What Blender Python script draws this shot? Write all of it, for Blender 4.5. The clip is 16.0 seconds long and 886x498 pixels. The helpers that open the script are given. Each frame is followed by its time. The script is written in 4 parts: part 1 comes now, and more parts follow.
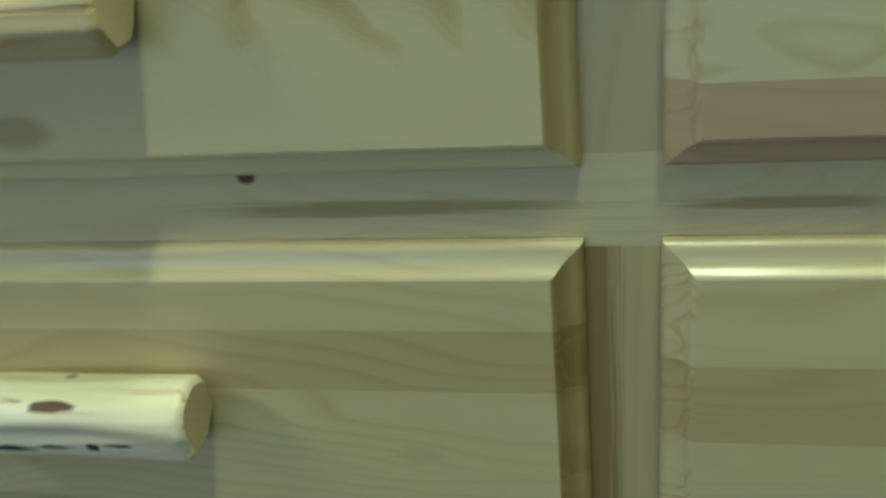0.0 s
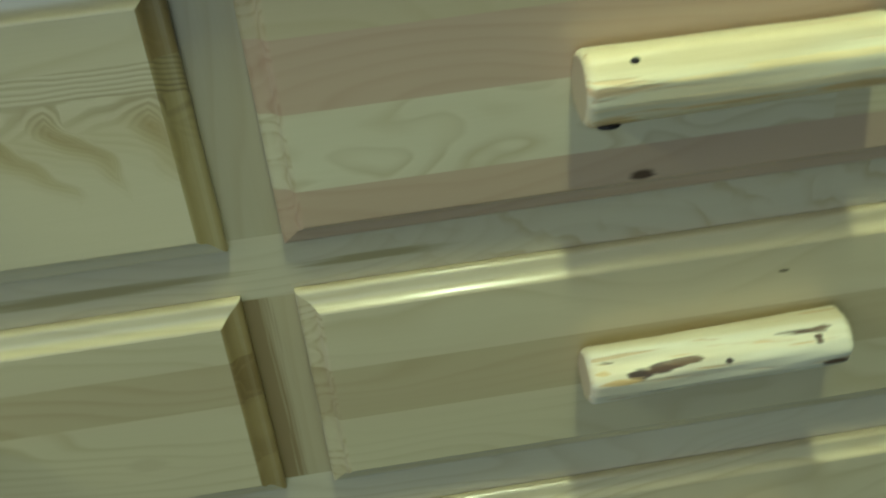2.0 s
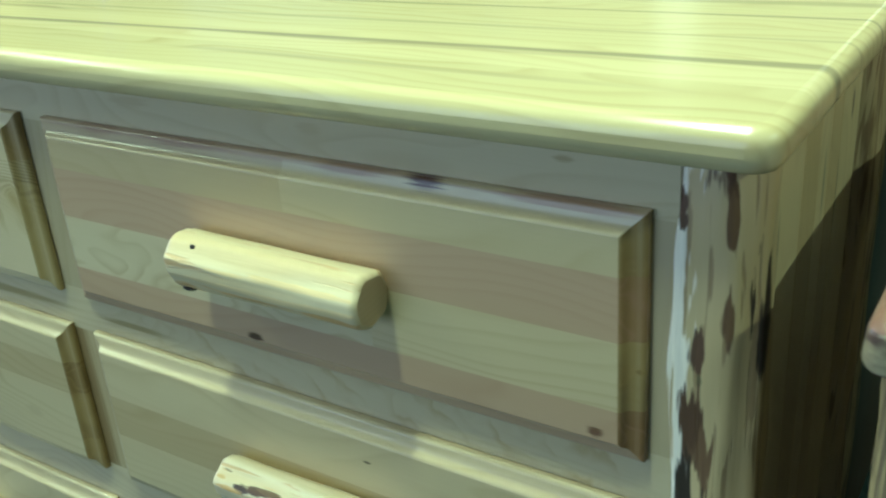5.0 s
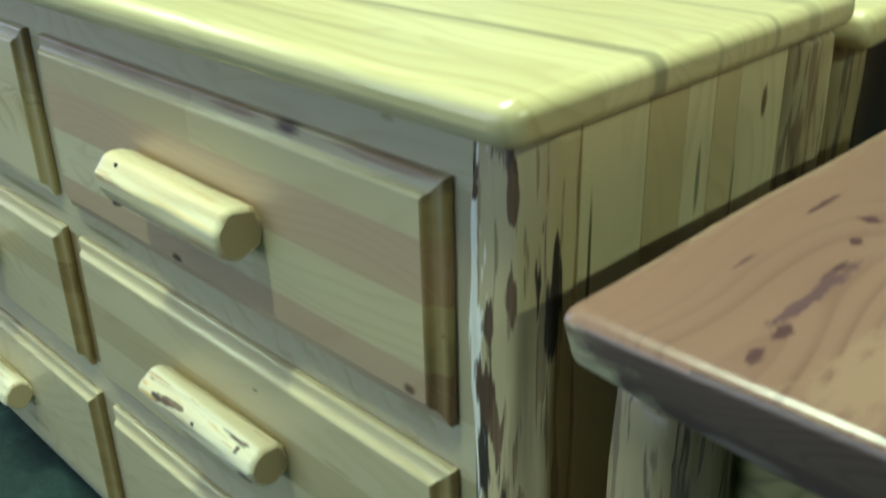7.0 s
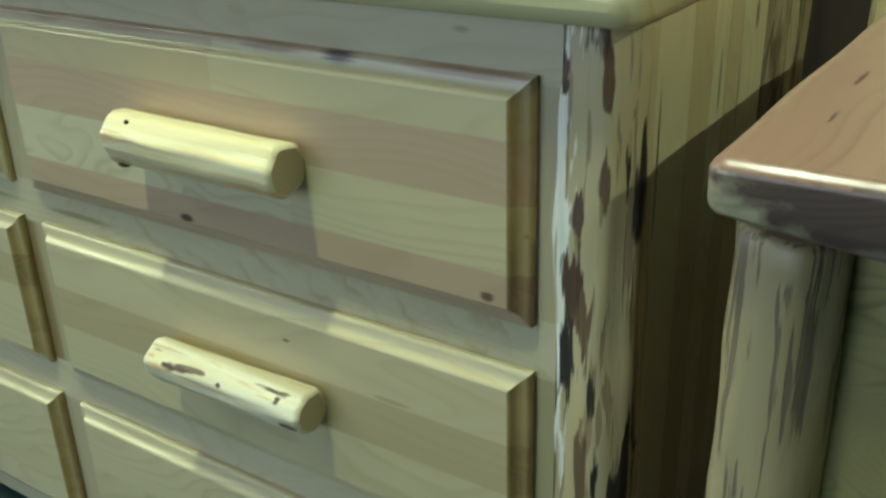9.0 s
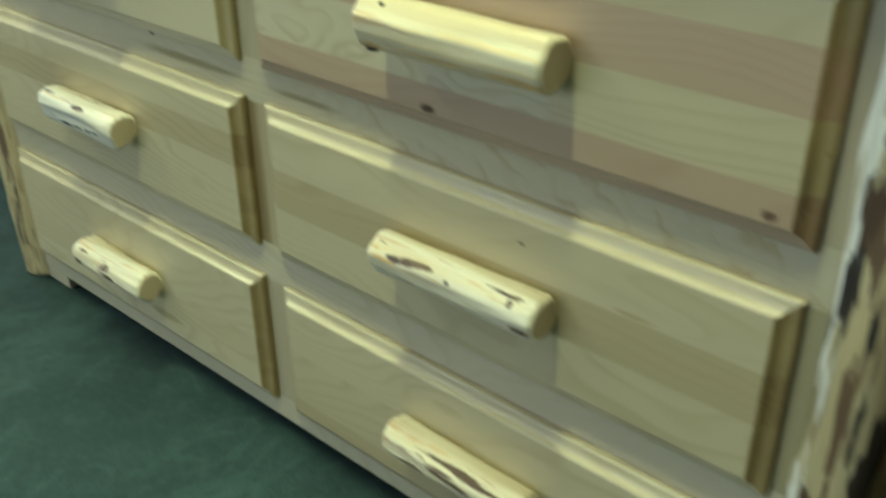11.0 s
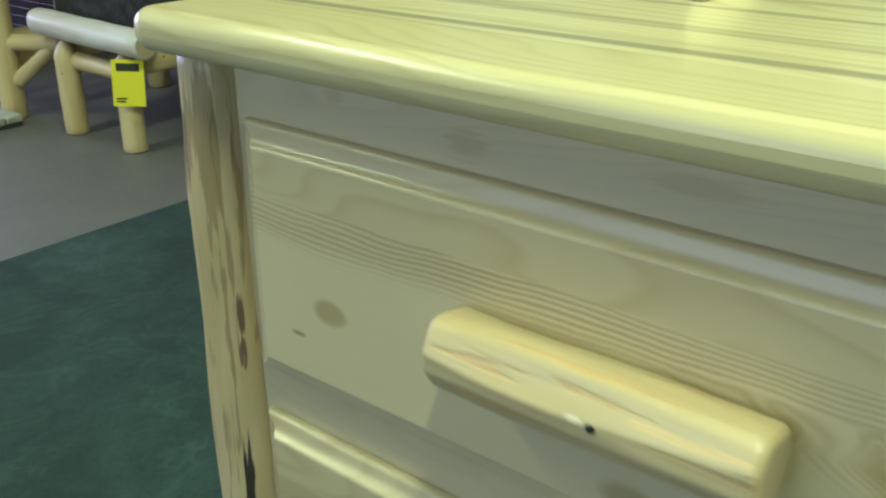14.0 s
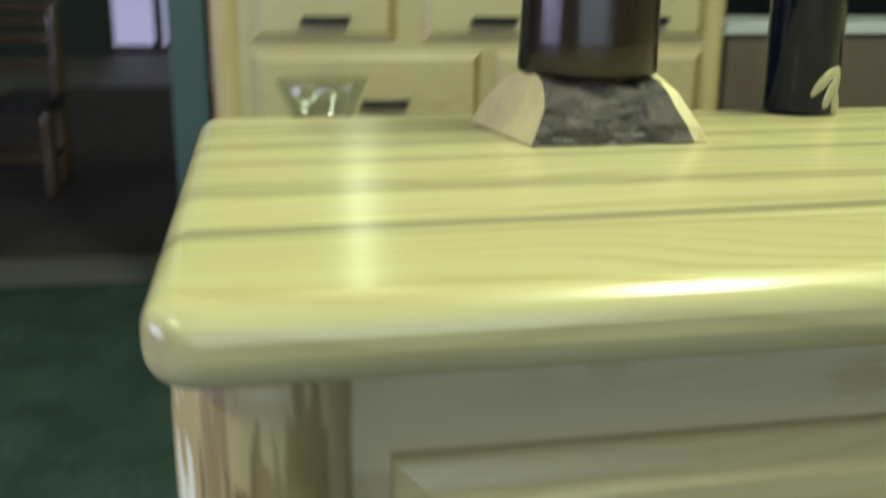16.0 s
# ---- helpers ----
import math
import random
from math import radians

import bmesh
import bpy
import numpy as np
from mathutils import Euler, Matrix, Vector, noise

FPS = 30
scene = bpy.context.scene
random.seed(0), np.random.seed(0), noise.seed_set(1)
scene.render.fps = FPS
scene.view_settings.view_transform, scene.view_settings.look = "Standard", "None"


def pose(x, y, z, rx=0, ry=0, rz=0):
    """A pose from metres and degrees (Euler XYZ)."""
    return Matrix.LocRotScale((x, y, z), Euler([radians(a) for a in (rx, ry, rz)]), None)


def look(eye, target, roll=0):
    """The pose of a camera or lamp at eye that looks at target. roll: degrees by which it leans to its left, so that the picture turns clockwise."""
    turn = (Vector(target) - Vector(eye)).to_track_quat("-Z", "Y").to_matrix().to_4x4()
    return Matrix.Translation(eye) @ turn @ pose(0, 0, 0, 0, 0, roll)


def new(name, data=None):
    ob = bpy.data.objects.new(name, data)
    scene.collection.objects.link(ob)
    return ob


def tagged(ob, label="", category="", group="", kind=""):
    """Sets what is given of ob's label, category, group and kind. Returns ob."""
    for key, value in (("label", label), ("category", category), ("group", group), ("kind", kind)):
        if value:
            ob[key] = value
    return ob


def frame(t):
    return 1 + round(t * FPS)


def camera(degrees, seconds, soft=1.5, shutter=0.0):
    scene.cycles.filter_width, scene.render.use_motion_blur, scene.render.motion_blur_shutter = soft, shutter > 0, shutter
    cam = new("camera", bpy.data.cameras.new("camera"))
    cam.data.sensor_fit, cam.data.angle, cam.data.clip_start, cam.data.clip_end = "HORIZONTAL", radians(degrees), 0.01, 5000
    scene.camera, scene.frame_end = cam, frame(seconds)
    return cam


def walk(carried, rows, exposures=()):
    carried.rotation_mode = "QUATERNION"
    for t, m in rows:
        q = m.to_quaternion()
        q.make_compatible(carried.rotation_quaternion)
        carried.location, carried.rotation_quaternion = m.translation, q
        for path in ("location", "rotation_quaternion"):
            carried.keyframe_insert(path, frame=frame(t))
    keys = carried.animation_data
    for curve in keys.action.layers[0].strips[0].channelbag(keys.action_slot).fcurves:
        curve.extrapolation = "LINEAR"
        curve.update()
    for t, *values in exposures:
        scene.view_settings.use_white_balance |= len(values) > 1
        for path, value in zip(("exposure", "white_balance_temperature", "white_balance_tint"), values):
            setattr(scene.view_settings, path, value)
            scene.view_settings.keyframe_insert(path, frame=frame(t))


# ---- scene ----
cam = camera(48.8, 16.0, 2.1, 0.5)
PATH = [
    (0, (0.002, -0.459, 0.737), (-0.367, 1.272, -0.194), -6.2),
    (0.5, (-0.045, -0.49, 0.757), (0.008, 1.294, -0.145), -8.6),
    (1, (-0.043, -0.491, 0.825), (0.345, 1.145, -0.257), -6.3),
    (1.5, (-0.022, -0.521, 0.862), (0.396, 1.09, -0.247), -8.3),
    (2, (0.091, -0.607, 0.902), (0.207, 1.072, -0.179), -6.1),
    (2.5, (0.23, -0.66, 0.922), (0.243, 1.069, -0.082), -4.6),
    (3, (0.381, -0.659, 0.904), (0.212, 1.107, -0.018), -2.5),
    (3.5, (0.507, -0.646, 0.938), (0.062, 1.073, 0.019), -4.4),
    (4, (0.69, -0.652, 0.975), (-0.072, 1.005, 0.154), -3.0),
    (4.5, (0.791, -0.619, 0.98), (-0.134, 0.976, 0.204), -3.6),
    (4.7, (0.821, -0.6, 0.991), (-0.138, 0.961, 0.189), -4.1),
    (6.8, (1.075, -0.416, 0.991), (-0.265, 0.813, 0.156), -2.2),
    (7, (1.082, -0.425, 0.977), (-0.22, 0.821, 0.11), -1.5),
    (7.5, (1.075, -0.45, 0.952), (-0.186, 0.816, 0.054), -3.0),
    (8, (1.023, -0.496, 0.95), (-0.109, 0.936, 0.133), -2.6),
    (8.5, (0.982, -0.566, 0.939), (-0.029, 0.962, 0.137), -2.1),
    (8.7, (0.977, -0.581, 0.927), (-0.038, 0.942, 0.12), -1.9),
    (10.8, (0.878, -0.667, 0.893), (-0.202, 0.661, -0.141), -0.5),
    (11, (0.857, -0.646, 0.895), (-0.301, 0.652, -0.092), -0.5),
    (11.5, (0.726, -0.585, 0.9), (-0.575, 0.635, -0.005), -0.8),
    (12, (0.58, -0.515, 0.933), (-0.844, 0.639, 0.132), -0.5),
    (12.5, (0.424, -0.483, 0.937), (-1.082, 0.585, 0.168), -0.9),
    (13, (0.223, -0.527, 0.945), (-1.152, 0.704, 0.174), -0.9),
    (13.5, (0.066, -0.538, 0.949), (-1.15, 0.851, 0.179), 1.7),
    (14, (-0.106, -0.442, 0.927), (-1.27, 0.982, 0.142), -0.2),
    (14.5, (-0.235, -0.395, 0.938), (-1.279, 1.081, 0.081), -1.6),
    (15, (-0.418, -0.413, 0.932), (-0.947, 1.29, 0.026), -0.7),
    (15.3, (-0.539, -0.414, 0.941), (-0.613, 1.355, 0.011), 0.4),
    (15.5, (-0.593, -0.383, 0.938), (-0.581, 1.419, 0.07), 0.4),
    (15.8, (-0.644, -0.372, 0.931), (-0.444, 1.486, 0.219), 2.9),
    (16, (-0.69, -0.333, 0.913), (-0.324, 1.559, 0.377), 0.5),
]
walk(cam, [(t, look(eye, target, roll)) for t, eye, target, roll in PATH],
     exposures=[(0, -0.43, 6450, 6), (1.5, -0.36, 6450, 6), (2.5, -0.29, 6350, 4), (3.5, -0.22, 6250, 4), (4.5, -0.07, 5750, 4), (7.0, 0.02, 5900, 8), (7.5, 0.13, 5900, 9), (8.0, 0.09, 5950, 9), (8.7, 0.03, 6100, 9), (11.0, -0.03, 6600, 9), (12.5, 0.02, 6120, 8), (13.5, -0.01, 6220, 8), (14.5, -0.11, 6600, 10), (15.0, -0.15, 6780, 11), (16.0, -0.23, 6830, 11)])

# ---- light ----
def area(name, x, y, z, sx, sy, power, color, target=None):
    data = bpy.data.lights.new(name, "AREA")
    data.shape, data.size, data.size_y, data.energy, data.color = "RECTANGLE", sx, sy, power, color
    ob = new(name, data)
    ob.matrix_world = look((x, y, z), target or (x, y + 0.0001, 0.0))
    return ob


TUBE = (0.81, 1.0, 0.68)
FRONT_FILL = (0.63, 0.83, 1.0)
DAY = (0.60, 0.62, 1.0)
# x, y, length, width, power
TUBE_ROWS = [(0.32, -0.28, 1.5, 0.14, 118), (0.2, 8.2, 1.2, 0.05, 13), (-3.1, -1.3, 2.4, 0.14, 84), (4.0, 0.2, 2.4, 0.14, 88), (-2.98, 10.2, 1.2, 0.06, 11)]
for tx, ty, tl, tw, tp in TUBE_ROWS:
    area("tube_light", tx, ty, 3.02, tw, tl, tp, TUBE)
area("window_light", -8.95, 0.2, 1.5, 4.6, 1.6, 330, DAY, (0.0, 0.2, 1.5))
# added fill from behind the camera; no source there is known
area("shopfront_light", -1.6, -4.97, 1.5, 4.6, 2.3, 108, FRONT_FILL, (-1.6, 0.0, 1.5))
world = bpy.data.worlds.new("world")
scene.world = world
world.use_nodes = True
world.node_tree.nodes["Background"].inputs[0].default_value = (0.55, 0.62, 0.9, 1)
world.node_tree.nodes["Background"].inputs[1].default_value = 0.6


# ---- material tools ----
class Net:
    """A small builder for node materials."""

    def __init__(self, name):
        self.mat = bpy.data.materials.new(name)
        self.mat.use_nodes = True
        self.t = self.mat.node_tree
        self.bsdf = self.t.nodes["Principled BSDF"]
        self.co = self.t.nodes.new("ShaderNodeTexCoord").outputs["Object"]
        self.rnd = self.t.nodes.new("ShaderNodeObjectInfo").outputs["Random"]

    def put(self, socket, v):
        if hasattr(v, "links"):
            self.t.links.new(v, socket)
        elif isinstance(v, (tuple, list)) and len(v) == 3 and socket.type == "RGBA":
            socket.default_value = (*v, 1)
        else:
            socket.default_value = v

    def math(self, op, a, b=0.0, c=0.0):
        n = self.t.nodes.new("ShaderNodeMath")
        n.operation = op
        for s, v in zip(n.inputs, (a, b, c)):
            self.put(s, v)
        return n.outputs[0]

    def vec(self, op, a, b=(0, 0, 0)):
        n = self.t.nodes.new("ShaderNodeVectorMath")
        n.operation = op
        self.put(n.inputs[0], a)
        self.put(n.inputs[1], b)
        return n.outputs["Value"] if op in ("LENGTH", "DISTANCE", "DOT_PRODUCT") else n.outputs[0]

    def split(self, v):
        n = self.t.nodes.new("ShaderNodeSeparateXYZ")
        self.put(n.inputs[0], v)
        return n.outputs

    def join(self, x, y, z):
        n = self.t.nodes.new("ShaderNodeCombineXYZ")
        for s, v in zip(n.inputs, (x, y, z)):
            self.put(s, v)
        return n.outputs[0]

    def noise(self, v, scale=1.0, detail=3.0, rough=0.55, distort=0.0):
        n = self.t.nodes.new("ShaderNodeTexNoise")
        self.put(n.inputs["Vector"], v)
        n.inputs["Scale"].default_value, n.inputs["Detail"].default_value = scale, detail
        n.inputs["Roughness"].default_value, n.inputs["Distortion"].default_value = rough, distort
        return n.outputs[0]

    def voronoi(self, v, scale=1.0, out="Distance", feature="F1"):
        n = self.t.nodes.new("ShaderNodeTexVoronoi")
        n.feature = feature
        self.put(n.inputs["Vector"], v)
        n.inputs["Scale"].default_value = scale
        return n.outputs[out]

    def ramp(self, f, *stops):
        n = self.t.nodes.new("ShaderNodeValToRGB")
        e = n.color_ramp.elements
        while len(e) < len(stops):
            e.new(0.5)
        for el, (p, c) in zip(e, stops):
            el.position = p
            el.color = (c, c, c, 1) if isinstance(c, (int, float)) else (*c, 1)
        self.put(n.inputs[0], f)
        return n.outputs[0]

    def mix(self, f, a, b, mode="MIX"):
        n = self.t.nodes.new("ShaderNodeMix")
        n.data_type, n.blend_type = "RGBA", mode
        self.put(n.inputs["Factor"], f)
        self.put(n.inputs[6], a)
        self.put(n.inputs[7], b)
        return n.outputs[2]

    def done(self, color, rough=0.5, bump=None, depth=0.001, metal=0.0, **more):
        b = self.bsdf
        self.put(b.inputs["Base Color"], color)
        self.put(b.inputs["Roughness"], rough)
        self.put(b.inputs["Metallic"], metal)
        for k, v in more.items():
            self.put(b.inputs[k.replace("_", " ")], v)
        if bump is not None:
            n = self.t.nodes.new("ShaderNodeBump")
            n.inputs["Distance"].default_value = depth
            n.inputs["Strength"].default_value = 0.6
            self.put(n.inputs["Height"], bump)
            self.t.links.new(n.outputs[0], b.inputs["Normal"])
        return self.mat


def end_grain_shade(n, col, base, line, ends):
    """The cut ends of a board: curved ring lines, and browned right-facing ends whose colour also holds their shade."""
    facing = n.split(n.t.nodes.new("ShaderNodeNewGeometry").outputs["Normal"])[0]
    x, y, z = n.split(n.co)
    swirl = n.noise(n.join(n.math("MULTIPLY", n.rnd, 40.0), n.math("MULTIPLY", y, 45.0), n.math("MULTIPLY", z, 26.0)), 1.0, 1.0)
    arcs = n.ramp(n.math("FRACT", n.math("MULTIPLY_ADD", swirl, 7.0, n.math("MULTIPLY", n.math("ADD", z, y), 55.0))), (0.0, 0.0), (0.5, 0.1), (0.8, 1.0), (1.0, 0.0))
    shaded_honey = n.mix(n.ramp(swirl, (0.4, 0.0), (0.6, 1.0)), tuple(c * f for c, f in zip(base, (0.52, 0.42, 0.22))), tuple(c * f for c, f in zip(base, (0.40, 0.30, 0.14))))
    col = n.mix(n.math("MULTIPLY", n.ramp(facing, (0.05, 0.0), (0.25, 1.0)), ends), col, shaded_honey)
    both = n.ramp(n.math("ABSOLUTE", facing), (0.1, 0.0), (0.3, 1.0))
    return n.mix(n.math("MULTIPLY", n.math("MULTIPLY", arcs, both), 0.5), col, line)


def pine(name, base, line, axis="x", freq=90.0, wander=2.5, strength=0.5, shift=0.0, rough=0.36, spots=(), tint=0.06, stain=0.0, dirt=(0.19, 0.16, 0.105), ends=0.0, streaks=(), rag=0.0, hatch=0.0, coil=(2.6, 9.0), fray=0.35, tear=(85.0, 85.0, 85.0)):
    """Sawn pine. axis: along the grain; freq: growth rings a metre; wander: how far the rings bend into loops; spots: knots as (place, size, colour)."""
    n = Net(name)
    off = n.join(n.math("MULTIPLY_ADD", n.rnd, 13.0, shift), n.math("MULTIPLY_ADD", n.rnd, 7.0, shift), n.math("MULTIPLY_ADD", n.rnd, 29.0, shift))
    p = n.vec("ADD", n.co, off)
    x, y, z = n.split(p)
    along, across, deep = {"x": (x, z, y), "y": (y, x, z), "z": (z, x, y), "t": (x, y, z)}[axis]
    bend = n.noise(n.join(n.math("MULTIPLY", along, coil[0]), n.math("MULTIPLY", across, coil[1]), n.math("MULTIPLY", deep, coil[1])), 1.0, 1.6, 0.45)
    v = n.math("ADD", n.math("MULTIPLY", across, freq), n.math("MULTIPLY", deep, freq * 0.7))
    v = n.math("MULTIPLY_ADD", bend, wander * 10.0, v)
    rings = n.ramp(n.math("FRACT", v), (0.0, 0.0), (0.45, 0.12), (0.82, 1.0), (0.97, 0.05), (1.0, 0.0))
    where = n.ramp(n.noise(n.join(n.math("MULTIPLY", along, 1.4), n.math("MULTIPLY", across, 16.0), deep), 1.0, 2.0), (0.36, 0.15), (0.62, 1.0))
    fibre = n.noise(n.join(n.math("MULTIPLY", along, 14.0), n.math("MULTIPLY", across, 520.0), n.math("MULTIPLY", deep, 520.0)), 1.0, 2.0)
    tone = n.noise(n.join(n.math("MULTIPLY", along, 1.1), n.math("MULTIPLY", across, 10.0), n.math("MULTIPLY", deep, 3.0)), 1.0, 2.0)
    col = n.mix(n.math("MULTIPLY", n.math("MULTIPLY", rings, where), strength), base, line)
    col = n.mix(n.math("MULTIPLY", n.ramp(tone, (0.35, 0.0), (0.7, 1.0)), 0.35), col, tuple(c * f for c, f in zip(base, (0.86, 0.8, 0.7))))
    col = n.mix(n.math("MULTIPLY", fibre, 0.22), col, tuple(c * f for c, f in zip(base, (0.8, 0.74, 0.62))))
    col = n.mix(1.0, col, n.mix(n.rnd, (1 - tint, 1 - tint, 1 - tint * 1.4), (1.0, 1.0, 1.0)), "MULTIPLY")
    if stain:
        streak = n.noise(n.join(n.math("MULTIPLY", along, 0.8), n.math("MULTIPLY", across, 34.0), deep), 1.0, 1.5)
        col = n.mix(n.math("MULTIPLY", n.ramp(streak, (0.60, 0.0), (0.66, 1.0)), stain), col, dirt)
    torn = n.noise(n.vec("MULTIPLY", n.co, tear), 1.0, 3.0) if rag else 0.5
    if hatch:
        # slanting feathers of grain
        wx, wy, wz = n.split(n.co)
        slant = n.math("FRACT", n.math("MULTIPLY_ADD", n.noise(n.co, 28.0, 2.0), 2.2, n.math("MULTIPLY_ADD", wz, 26.0, n.math("MULTIPLY", wx, 19.0))))
        slant = n.math("MULTIPLY", n.ramp(slant, (0.1, 0.0), (0.5, 1.0), (0.62, 0.0)), n.ramp(n.noise(n.co, 24.0, 1.0), (0.42, 0.0), (0.56, 1.0)))
        slant = n.math("MULTIPLY", slant, n.ramp(wx, (0.04, 0.0), (0.2, 1.0)))
        col = n.mix(n.math("MULTIPLY", slant, hatch), col, tuple(c * f for c, f in zip(base, (0.72, 0.64, 0.5))))
    for place, size, dark in spots:
        d = n.vec("LENGTH", n.vec("DIVIDE", n.vec("SUBTRACT", n.co, place), size))
        if rag:
            d = n.math("MULTIPLY_ADD", n.math("SUBTRACT", torn, 0.5), rag, d)
        d = n.math("ADD", d, n.math("MULTIPLY_ADD", n.math("SUBTRACT", fibre, 0.5), fray if rag else 1.1, n.math("MULTIPLY", n.math("SUBTRACT", bend, 0.5), 1.2)))
        col = n.mix(n.ramp(d, (0.55, 1.0), (1.0, 0.0)), col, dark)
    for at, half, much in streaks:
        d = n.math("ABSOLUTE", n.math("DIVIDE", n.math("SUBTRACT", n.math("MULTIPLY_ADD", n.split(n.co)[0], -0.035, n.split(n.co)[1]), at), half))
        d = n.math("ADD", d, n.math("MULTIPLY", n.math("SUBTRACT", tone, 0.5), 2.6))
        col = n.mix(n.math("MULTIPLY", n.ramp(d, (0.35, 1.0), (1.0, 0.0)), much), col, (0.25, 0.22, 0.135))
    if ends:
        col = end_grain_shade(n, col, base, line, ends)
    bump = n.math("ADD", n.math("MULTIPLY", rings, -0.3), n.math("MULTIPLY", fibre, 0.5))
    r = n.math("MULTIPLY_ADD", tone, 0.14, rough - 0.06)
    return n.done(col, r, bump, 0.00025, Coat_Weight=0.3 if rough > 0.3 else 0.0, Coat_Roughness=0.18)


def peeled(name, base, streak=0.5, bark=(0.10, 0.045, 0.025), rough=0.42, scale=1.0, level=0.62, spots=(), thin_level=None, ragged=1.0):
    """A peeled log whose grain runs along its own z axis, with left-over strips of bark."""
    n = Net(name)
    p = n.vec("ADD", n.co, n.join(n.math("MULTIPLY", n.rnd, 11.0), n.math("MULTIPLY", n.rnd, 23.0), n.math("MULTIPLY", n.rnd, 5.0)))
    x, y, z = n.split(p)
    s = n.noise(n.join(n.math("MULTIPLY", x, 55.0 * scale), n.math("MULTIPLY", y, 55.0 * scale), n.math("MULTIPLY", z, 6.0 * scale)), 1.0, 3.5, 0.62)
    soft = n.noise(n.join(n.math("MULTIPLY", x, 30.0 * scale), n.math("MULTIPLY", y, 30.0 * scale), n.math("MULTIPLY", z, 3.0 * scale)), 1.0, 2.0)
    fine = n.noise(n.join(n.math("MULTIPLY", x, 300.0), n.math("MULTIPLY", y, 300.0), n.math("MULTIPLY", z, 18.0)), 1.0, 2.0)
    knot = n.voronoi(n.join(n.math("MULTIPLY", x, 13.0), n.math("MULTIPLY", y, 13.0), n.math("MULTIPLY", z, 9.0)), 1.0)
    col = n.mix(n.math("MULTIPLY", n.ramp(soft, (0.42, 0.0), (0.68, 1.0)), 0.55), base, tuple(c * f for c, f in zip(base, (0.74, 0.62, 0.44))))
    col = n.mix(n.math("MULTIPLY", fine, 0.3), col, tuple(c * f for c, f in zip(base, (0.8, 0.7, 0.55))))
    thin = n.noise(n.join(n.math("MULTIPLY", x, 130.0), n.math("MULTIPLY", y, 130.0), n.math("MULTIPLY", z, 7.0)), 1.0, 2.5, 0.6)
    mark = n.math("MULTIPLY", n.math("MAXIMUM", n.ramp(s, (level + 0.005, 0.0), (level + 0.07, 1.0)), n.ramp(thin, ((thin_level or level) + 0.025, 0.0), ((thin_level or level) + 0.06, 0.9))), streak)
    col = n.mix(mark, col, n.mix(fine, bark, tuple(c * 2.6 for c in bark)))
    col = n.mix(n.ramp(knot, (0.03, 1.0), (0.055, 0.0)), col, (0.12, 0.06, 0.035))
    for place, size, dark in spots:
        d = n.vec("LENGTH", n.vec("DIVIDE", n.vec("SUBTRACT", n.co, place), size))
        d = n.math("ADD", d, n.math("MULTIPLY_ADD", n.math("SUBTRACT", fine, 0.5), 1.6 * ragged, n.math("MULTIPLY", n.math("SUBTRACT", s, 0.5), 5.5 * ragged)))
        col = n.mix(n.ramp(d, (0.68, 1.0), (0.92, 0.45), (1.15, 0.0)), col, n.mix(fine, dark, tuple(c * 1.8 for c in dark)))
    bump = n.math("ADD", n.math("MULTIPLY", soft, 0.8), n.math("ADD", n.math("MULTIPLY", fine, 0.12), n.math("MULTIPLY", mark, -0.35)))
    return n.done(col, rough, bump, 0.0035)


def plain(name, color, rough=0.5, scale=20.0, vary=0.25, metal=0.0, depth=0.0006, detail=5.0, stretch=(1, 1, 1), **more):
    """A surface of one colour with blotches and fine relief."""
    n = Net(name)
    p = n.vec("MULTIPLY", n.co, stretch)
    a = n.noise(p, scale, detail)
    b = n.noise(p, scale * 0.13, 2.0)
    dark = tuple(c * (1 - vary) for c in color)
    light = tuple(min(1.0, c * (1 + vary)) for c in color)
    col = n.mix(n.ramp(b, (0.35, 0.0), (0.65, 1.0)), dark, color)
    col = n.mix(n.math("MULTIPLY", n.ramp(a, (0.4, 0.0), (0.7, 1.0)), 0.7), col, light)
    return n.done(col, n.math("MULTIPLY_ADD", a, 0.15, rough - 0.07), a, depth, metal, **more)


# ---- materials ----
PALE, TAN, PINK = (0.60, 0.50, 0.305), (0.50, 0.395, 0.225), (0.50, 0.35, 0.225)
LINE, LINE_RED = (0.33, 0.22, 0.085), (0.36, 0.20, 0.11)
KNOT, KNOT_RED = (0.085, 0.045, 0.022), (0.15, 0.075, 0.04)
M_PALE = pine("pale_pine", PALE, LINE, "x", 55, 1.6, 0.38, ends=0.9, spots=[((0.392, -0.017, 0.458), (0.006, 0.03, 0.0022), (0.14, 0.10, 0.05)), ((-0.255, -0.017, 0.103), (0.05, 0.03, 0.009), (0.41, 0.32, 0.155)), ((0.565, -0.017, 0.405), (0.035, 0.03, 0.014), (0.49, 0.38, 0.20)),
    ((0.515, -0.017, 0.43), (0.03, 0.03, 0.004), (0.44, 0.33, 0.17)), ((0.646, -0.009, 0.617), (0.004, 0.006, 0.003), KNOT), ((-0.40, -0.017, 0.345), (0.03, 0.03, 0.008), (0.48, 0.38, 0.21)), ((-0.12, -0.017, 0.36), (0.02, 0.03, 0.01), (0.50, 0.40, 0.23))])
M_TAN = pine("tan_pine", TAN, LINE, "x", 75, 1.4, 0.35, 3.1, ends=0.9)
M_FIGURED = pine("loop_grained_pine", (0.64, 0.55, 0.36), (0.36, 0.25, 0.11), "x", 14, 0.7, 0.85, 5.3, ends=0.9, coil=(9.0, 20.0))


